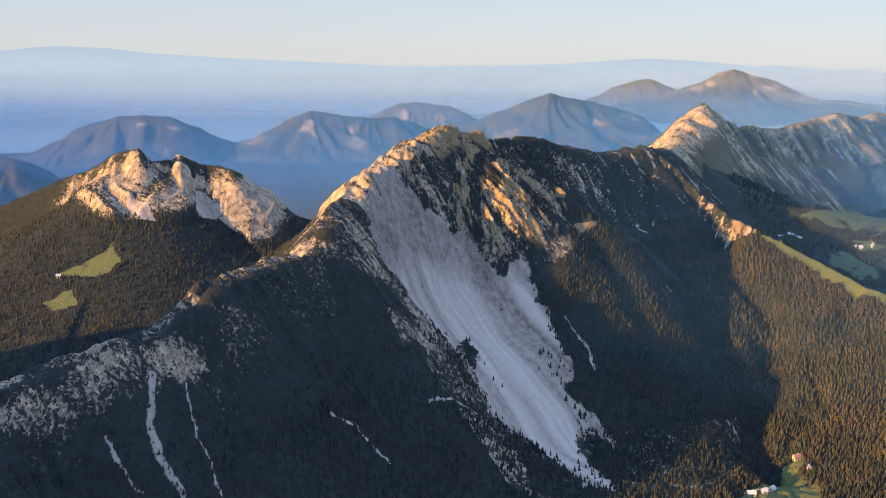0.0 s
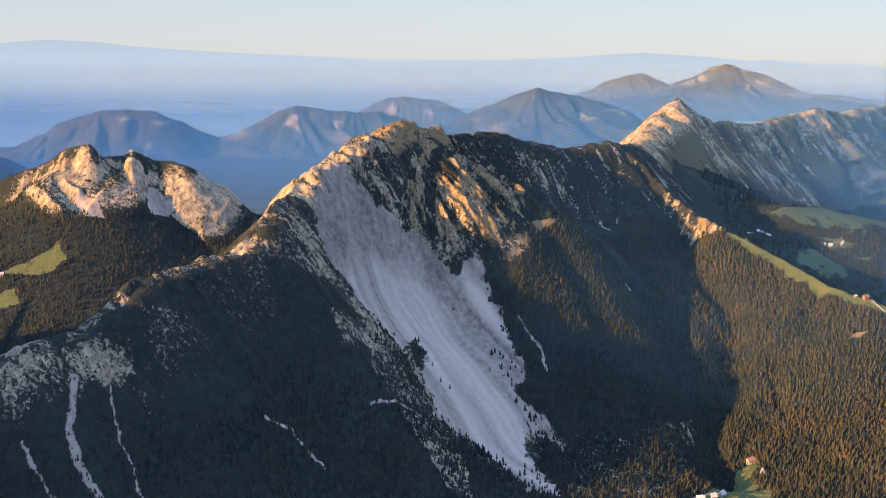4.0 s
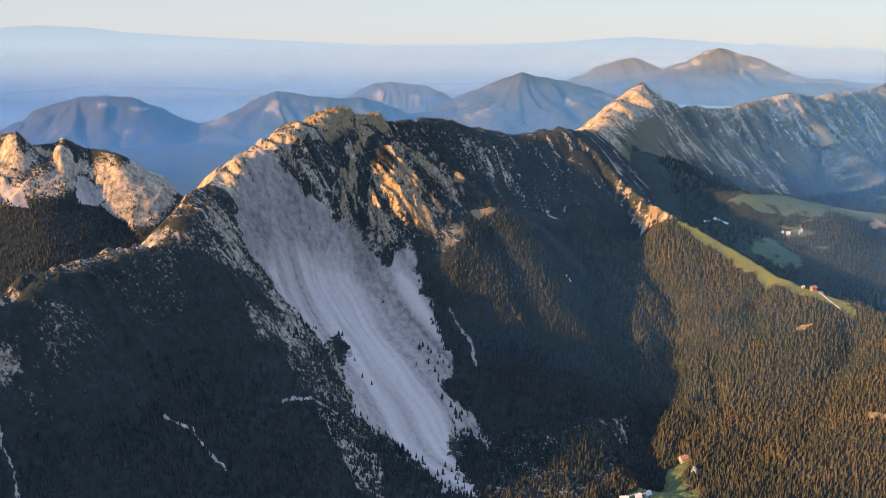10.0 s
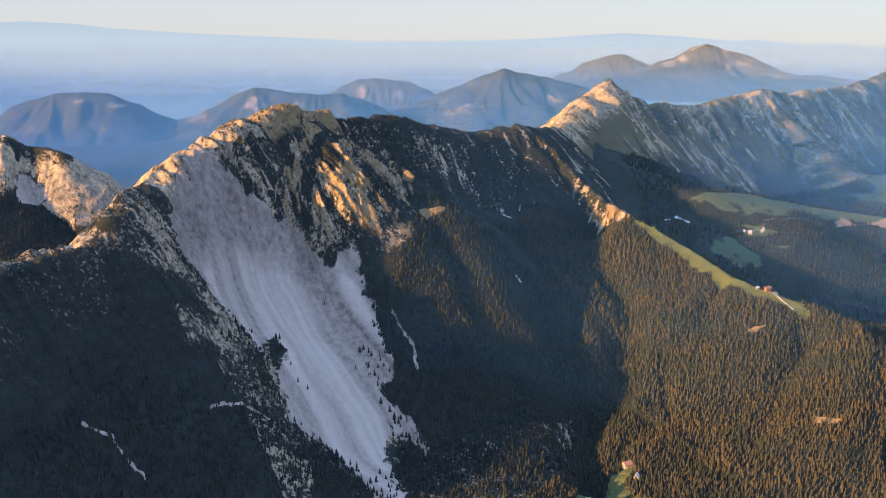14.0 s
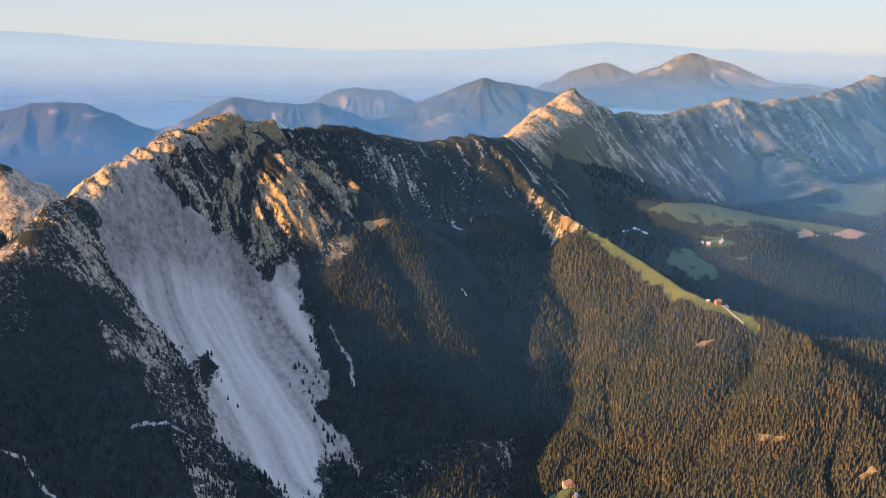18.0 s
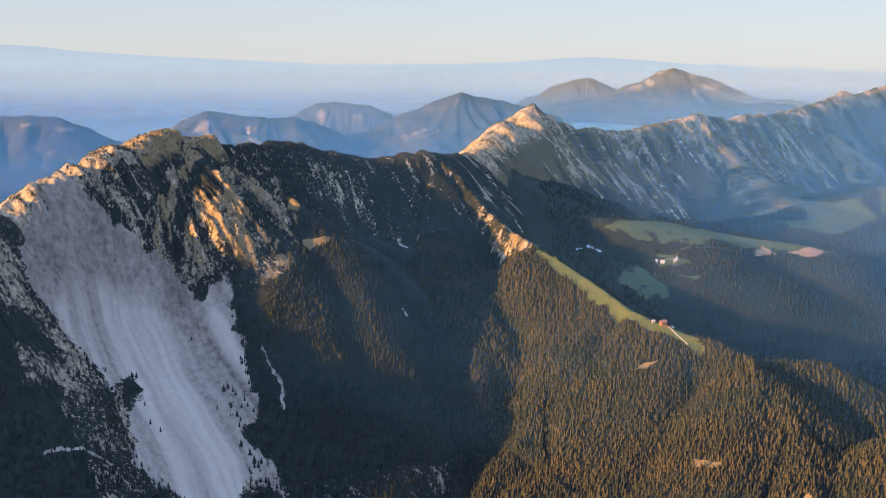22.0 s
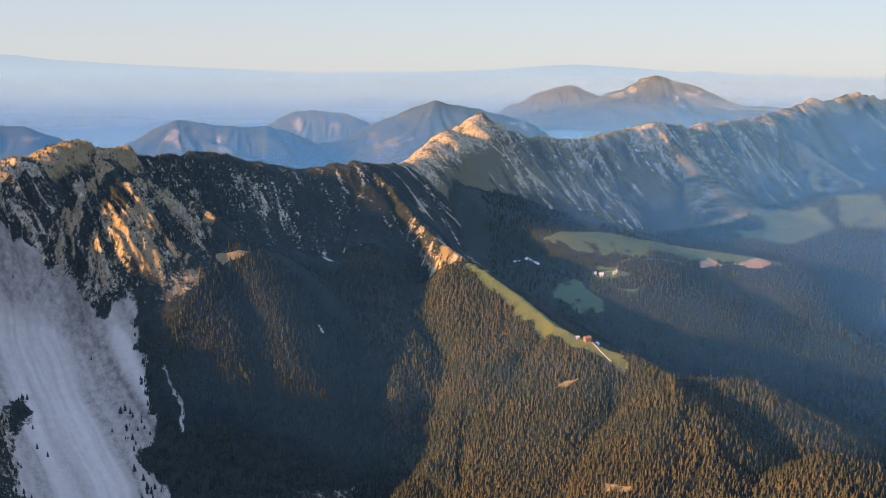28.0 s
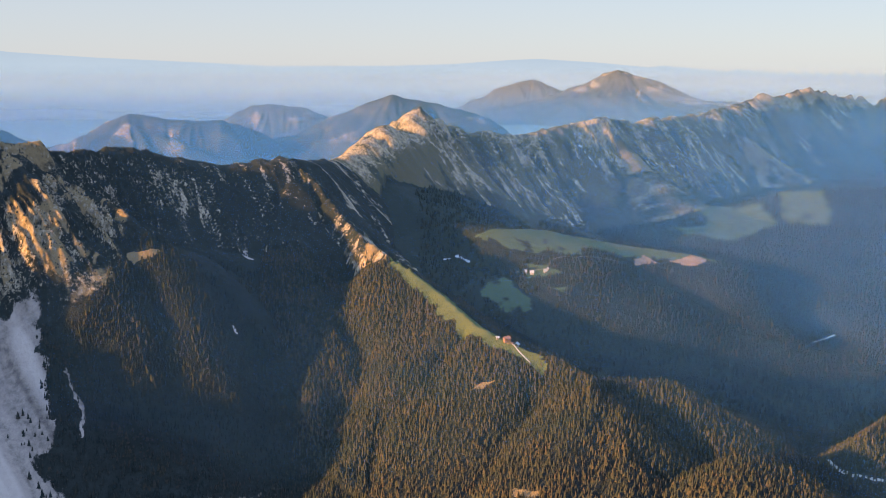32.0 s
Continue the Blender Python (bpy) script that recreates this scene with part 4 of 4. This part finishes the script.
# ---- buildings, lanes, single trees ----
WALL_WHITE = plain("lime_plaster", (0.28, 0.272, 0.255), 0.9, 1.5, 0.1)
WALL_WOOD = plain("larch_boards", (0.20, 0.11, 0.06), 0.85, 3.0, 0.3)
ROOF_RED = plain("red_roof_tiles", (0.20, 0.105, 0.075), 0.8, 3.0, 0.25)
ROOF_GREY = plain("grey_shingles", (0.32, 0.33, 0.35), 0.6, 3.0, 0.15)
GLASS = plain("dark_window_glass", (0.03, 0.035, 0.045), 0.15, 1.0, 0.1)
DOOR = plain("brown_door", (0.12, 0.07, 0.04), 0.7, 4.0, 0.2)
TRACK = plain("dull_gravel", (0.15, 0.14, 0.125), 0.95, 1.2, 0.2)
GRAVEL = plain("pale_gravel", (0.30, 0.285, 0.265), 0.95, 1.2, 0.2)


def part(name, bm, mat, parent, label=""):
    me = bpy.data.meshes.new(name)
    bm.to_mesh(me)
    bm.free()
    me.materials.append(mat)
    ob = new(name, me)
    ob.parent = parent
    if label:
        tagged(ob, label)
    return ob


def box(w, d, h, at=(0, 0, 0), bevel=0.0):
    bm = bmesh.new()
    bmesh.ops.create_cube(bm, size=1, matrix=Matrix.Translation((at[0], at[1], at[2] + h / 2)) @ Matrix.Diagonal((w, d, h, 1)))
    if bevel:
        bmesh.ops.bevel(bm, geom=bm.edges[:], offset=bevel, segments=1, affect="EDGES")
    return bm


def gable_body(w, d, h, rise):
    """Walls with a gable at both short ends, the ridge along x."""
    bm = bmesh.new()
    ends = []
    for x in (-w / 2, w / 2):
        ends.append([bm.verts.new((x, y, z)) for y, z in ((-d / 2, -1.5), (d / 2, -1.5), (d / 2, h), (0, h + rise), (-d / 2, h))])
    bm.faces.new(ends[0][::-1])
    bm.faces.new(ends[1])
    for i in range(5):
        bm.faces.new((ends[0][i], ends[0][(i + 1) % 5], ends[1][(i + 1) % 5], ends[1][i]))
    bmesh.ops.recalc_face_normals(bm, faces=bm.faces)
    return bm


def roof_slope(w, d, h, rise, side):
    """One thick roof slope with eaves."""
    over, thick = 0.45, 0.18
    bm = bmesh.new()
    slope = rise / (d / 2)
    pts = ((0, h + rise + 0.06), (side * (d / 2 + over), h - slope * over + 0.06))
    rows = []
    for x in (-w / 2 - over, w / 2 + over):
        rows.append([bm.verts.new((x, y, z + t)) for y, z in pts for t in (0, thick)])
    a, b = rows
    for q in ((0, 1, 3, 2),):
        bm.faces.new([a[i] for i in q])
        bm.faces.new([b[i] for i in q])
    for i, j in ((0, 1), (1, 3), (3, 2), (2, 0)):
        bm.faces.new((a[i], a[j], b[j], b[i]))
    bmesh.ops.recalc_face_normals(bm, faces=bm.faces)
    return bm


def house(name, label, w, d, h, rise, wall, roof, chimney=True):
    ob = new(name)
    part("wall", gable_body(w, d, h, rise), wall, ob)
    for side in (-1, 1):
        part("roof", roof_slope(w, d, h, rise, side), roof, ob)
    if chimney:
        part("chimney", box(0.5, 0.5, 1.2, (w * 0.2, d * 0.12, h + rise * 0.6), 0.03), wall, ob)
    part("door", box(0.9, 0.08, 1.9, (0.0, -d / 2 - 0.03, 0)), DOOR, ob)
    for i in range(max(2, int(w / 2))):
        x = -w / 2 + (i + 0.5) * w / max(2, int(w / 2))
        if abs(x) > 0.8:
            for y in (-d / 2 - 0.02, d / 2 + 0.02):
                win = part("window", box(0.8, 0.06, 0.9, (x, y, h * 0.45)), WALL_WOOD, ob)
                part("pane", box(0.6, 0.02, 0.7, (x, y + (0.04 if y > 0 else -0.04), h * 0.45 + 0.1)), GLASS, win)
    return tagged(ob, label, "house" if "hut" not in name else "hut")


def ground_at(x, y):
    return float(surface(np.array([float(x)]), np.array([float(y)]))[0][0])


def set_down(ob, x, y, turn=0.0, sink=0.1):
    ob.matrix_world = pose(x, y, ground_at(x, y) - sink, 0, 0, turn)
    return ob


set_down(house("alpine_hut", "long mountain hut with a red roof on the spur meadow", 4.6, 2.9, 2.1, 1.2, WALL_WOOD, ROOF_RED), 384.5, 883, 24)
set_down(house("alpine_hut", "mountain hut with a pale grey roof beside the meadow path", 3.6, 2.8, 2.1, 1.2, WALL_WOOD, ROOF_GREY), 392.0, 886.5, 70)
set_down(house("shed_hut", "small white shed on the spur meadow", 1.8, 1.5, 1.6, 0.6, WALL_WHITE, ROOF_GREY, False), 378.5, 889.5, 10)
terrace = new("hut_terrace", None)
for i in range(9):
    part("board", box(0.55, 3.0, 0.16, (-2.5 + i * 0.6, 0, 0)), WALL_WOOD, terrace)
tagged(set_down(terrace, 387.0, 880.5, 24, -0.1), "wooden sun terrace beside the red-roofed hut", "terrace")
for x, y, turn, w, roof in ((422, 1090, 10, 2.2, ROOF_GREY), (428, 1090, 0, 3.0, ROOF_GREY), (440, 1091, 30, 2.2, ROOF_GREY), (443, 1096, 80, 2.0, ROOF_GREY)):
    set_down(house("farm_hut", "white-walled pasture hut with a pale roof in the valley", w, w * 0.7, 2.2, 1.4, WALL_WHITE, roof, False), x, y, turn)
for x, y, turn, w, roof in ((254, 738, 20, 5.5, ROOF_RED), (257, 720, 70, 4.2, ROOF_GREY), (203, 672, 0, 5.0, ROOF_GREY), (219, 680, 40, 4.2, ROOF_GREY), (212, 674, 15, 3.6, ROOF_GREY)):
    set_down(house("farmhouse", "farmhouse with a %s roof in the green clearing" % ("red" if roof is ROOF_RED else "grey"), w, w * 0.65, 2.6, 1.7, WALL_WHITE, roof), x, y, turn)
set_down(house("farm_hut", "lone white hut at the edge of a hillside meadow", 3.0, 2.2, 2.0, 1.2, WALL_WHITE, ROOF_GREY, False), -303, 834, 20)


def lane(name, label, nodes, width, mat):
    """A band of gravel laid on the ground along a bent line."""
    line = []
    for (ax, ay), (bx, by) in zip(nodes, nodes[1:]):
        n = max(2, int(math.hypot(bx - ax, by - ay) / 0.8))
        line += [(ax + (bx - ax) * i / n, ay + (by - ay) * i / n) for i in range(n)]
    P = np.array(line + [nodes[-1]], float)
    for _ in range(4):
        P[1:-1] = (P[:-2] + 2 * P[1:-1] + P[2:]) / 4
    T = np.gradient(P, axis=0)
    T /= np.linalg.norm(T, axis=1)[:, None]
    N = np.stack([-T[:, 1], T[:, 0]], 1)
    rows = []
    for k in (-1.0, -0.5, 0.0, 0.5, 1.0):
        w = width / 2 * (1 + 0.25 * grain(np.arange(len(P)), np.zeros(len(P)), 5, 3))
        Q = P + N * (k * w)[:, None]
        z = surface(Q[:, 0], Q[:, 1])[0] + (0.28 if abs(k) < 0.9 else -0.3)
        rows.append(np.stack([Q[:, 0], Q[:, 1], z], -1))
    V = np.concatenate(rows)
    tagged(new(name, mesh_of(name, V, grid_faces(5, len(P)), mat)), label, "path", kind="structure")


lane("footpath", "pale gravel path winding down from the hut", [(388, 880.5), (390, 877), (391, 874), (394, 869), (396, 865), (399, 861)], 1.1, GRAVEL)
lane("footpath", "pale gravel lane past the pasture huts", [(414, 1094), (422, 1098), (436, 1100), (443, 1101), (447, 1112)], 1.0, TRACK)
lane("footpath", "pale farm track over the valley meadow", [(450, 1118), (470, 1128), (500, 1140), (520, 1148)], 0.9, TRACK)
lane("road", "winding pale gravel road in the wood", [(586, 803), (587, 797), (588, 786), (592, 776), (602, 769), (614, 764)], 2.6, GRAVEL)
lane("road", "pale forest track on the far valley side", [(690, 1118), (700, 1126), (711, 1131), (727, 1133)], 2.4, GRAVEL)
lane("road", "winding pale lane through the green clearing", [(226, 706), (224, 698), (223, 690), (217, 684), (212, 680), (200, 676), (192, 672)], 1.3, GRAVEL)


def lone_tree(seed):
    """A conifer with trunk and layered crown, about a metre high before scaling."""
    rng = random.Random(seed)
    ob = new("conifer")
    bm = bmesh.new()
    bmesh.ops.create_cone(bm, cap_ends=True, segments=6, radius1=0.028, radius2=0.006, depth=0.9, matrix=Matrix.Translation((0, 0, 0.42)))
    part("trunk", bm, BARK, ob)
    bm = bmesh.new()
    for i in range(7):
        base, r = 0.12 + i * 0.115, 0.20 * (1 - i / 7.6)
        tip = bm.verts.new((rng.uniform(-0.01, 0.01), rng.uniform(-0.01, 0.01), min(1.0, base + 0.24)))
        ring = []
        for k in range(9):
            a = k * 0.698 + i * 0.4
            q = r * (rng.uniform(0.65, 1.15) if k % 2 else rng.uniform(0.4, 0.7))
            ring.append(bm.verts.new((q * math.cos(a), q * math.sin(a), base - 0.05 * rng.random())))
        for k in range(9):
            bm.faces.new((ring[k], ring[(k + 1) % 9], tip))
    part("crown", bm, CROWNS, ob)
    return tagged(ob, "single dark conifer at the edge of the spur meadow", "tree", "trees along the meadow")


rng = random.Random(5)
models = [lone_tree(i) for i in range(4)]
edge = [(322, 1006), (340, 982), (358, 956), (370, 930), (386, 912), (404, 892), (414, 872), (420, 860)]
spots = []
for (ax, ay), (bx, by) in zip(edge, edge[1:]):
    for i in range(10):
        f = rng.random()
        spots.append((ax + (bx - ax) * f + rng.uniform(-1, 9), ay + (by - ay) * f + rng.uniform(-1, 7)))
spots += [(rng.uniform(404, 424), rng.uniform(846, 870)) for _ in range(26)]
TX, TY = np.array([s[0] for s in spots]), np.array([s[1] for s in spots])
TZ = surface(TX, TY)[0]
for i, (x, y, z) in enumerate(zip(TX, TY, TZ)):
    size = rng.uniform(3.2, 5.8)
    m = Matrix.Translation((x, y, z - 0.15)) @ Matrix.Rotation(rng.uniform(0, 6.28), 4, "Z") @ Matrix.Diagonal((size, size, size, 1))
    if i < 4:
        models[i].matrix_world = m
    else:
        made = copy_thing(models[i % 4], pose(x, y, z - 0.15, 0, 0, rng.uniform(0, 360)))
        made.scale = (size, size, size)
# ---- evening haze: painted as tinted see-through sheets that fade out towards the ground and upwards ----
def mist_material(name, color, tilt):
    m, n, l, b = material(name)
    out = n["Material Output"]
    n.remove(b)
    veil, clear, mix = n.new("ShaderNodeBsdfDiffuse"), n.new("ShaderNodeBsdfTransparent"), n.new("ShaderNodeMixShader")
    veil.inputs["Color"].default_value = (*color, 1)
    # shading normal turned upwards, so standing sheets take the light of level ones
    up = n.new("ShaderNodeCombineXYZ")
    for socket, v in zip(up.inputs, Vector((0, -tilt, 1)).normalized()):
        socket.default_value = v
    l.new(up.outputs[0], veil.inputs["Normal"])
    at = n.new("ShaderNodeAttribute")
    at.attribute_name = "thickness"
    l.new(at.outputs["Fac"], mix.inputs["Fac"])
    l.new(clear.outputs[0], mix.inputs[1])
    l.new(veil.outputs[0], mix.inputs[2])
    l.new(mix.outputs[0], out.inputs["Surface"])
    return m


# the colour of scattered light is put into the sheets
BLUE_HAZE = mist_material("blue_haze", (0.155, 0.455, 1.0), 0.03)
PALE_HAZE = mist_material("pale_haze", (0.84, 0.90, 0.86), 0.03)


def haze_sheet(name, X, Y, Z, T, mat, label):
    me = mesh_of(name, np.stack([X, Y, Z], -1).reshape(-1, 3), grid_faces(*X.shape), mat)
    me.attributes.new("thickness", "FLOAT", "POINT").data.foreach_set("value", T.astype(np.float32).ravel())
    tagged(new(name, me), label, "mist", kind="stuff")


def haze_screen(radius, a0, a1, thick, mat, ends=(3.0, 3.0)):
    """One thin standing sheet in place of hazy air, curved round the viewpoint, denser low down, ending softly above
    the ground and at its sides.
    """
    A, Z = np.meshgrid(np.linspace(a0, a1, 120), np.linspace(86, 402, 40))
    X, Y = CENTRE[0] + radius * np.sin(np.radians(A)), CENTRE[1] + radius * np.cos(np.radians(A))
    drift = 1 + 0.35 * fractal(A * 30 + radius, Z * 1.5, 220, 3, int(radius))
    # upper rim follows sight lines from the viewpoint over the far summits
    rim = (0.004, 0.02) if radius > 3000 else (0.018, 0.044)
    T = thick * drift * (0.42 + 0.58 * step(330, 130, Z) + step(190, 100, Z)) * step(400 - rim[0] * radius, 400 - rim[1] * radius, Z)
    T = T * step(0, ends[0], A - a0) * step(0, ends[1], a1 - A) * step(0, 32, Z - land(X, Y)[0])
    haze_sheet("haze_screen", X, Y, Z, T, mat, "thin see-through sheet tinted to stand in for evening haze")


scene.cycles.transparent_max_bounces = 48
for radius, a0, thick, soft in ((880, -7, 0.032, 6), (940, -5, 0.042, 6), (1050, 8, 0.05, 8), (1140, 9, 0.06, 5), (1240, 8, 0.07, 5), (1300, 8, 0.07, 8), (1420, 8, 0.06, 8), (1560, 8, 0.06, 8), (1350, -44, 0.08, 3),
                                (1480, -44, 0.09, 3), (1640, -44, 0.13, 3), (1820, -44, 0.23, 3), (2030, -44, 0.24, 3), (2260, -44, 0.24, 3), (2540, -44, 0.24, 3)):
    haze_screen(radius, a0, 44, thick, BLUE_HAZE, (soft, 3))
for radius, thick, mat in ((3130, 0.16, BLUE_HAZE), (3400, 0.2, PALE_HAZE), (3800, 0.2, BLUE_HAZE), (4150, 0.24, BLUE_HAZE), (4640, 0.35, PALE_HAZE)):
    haze_screen(radius, -44, 44, thick, mat)
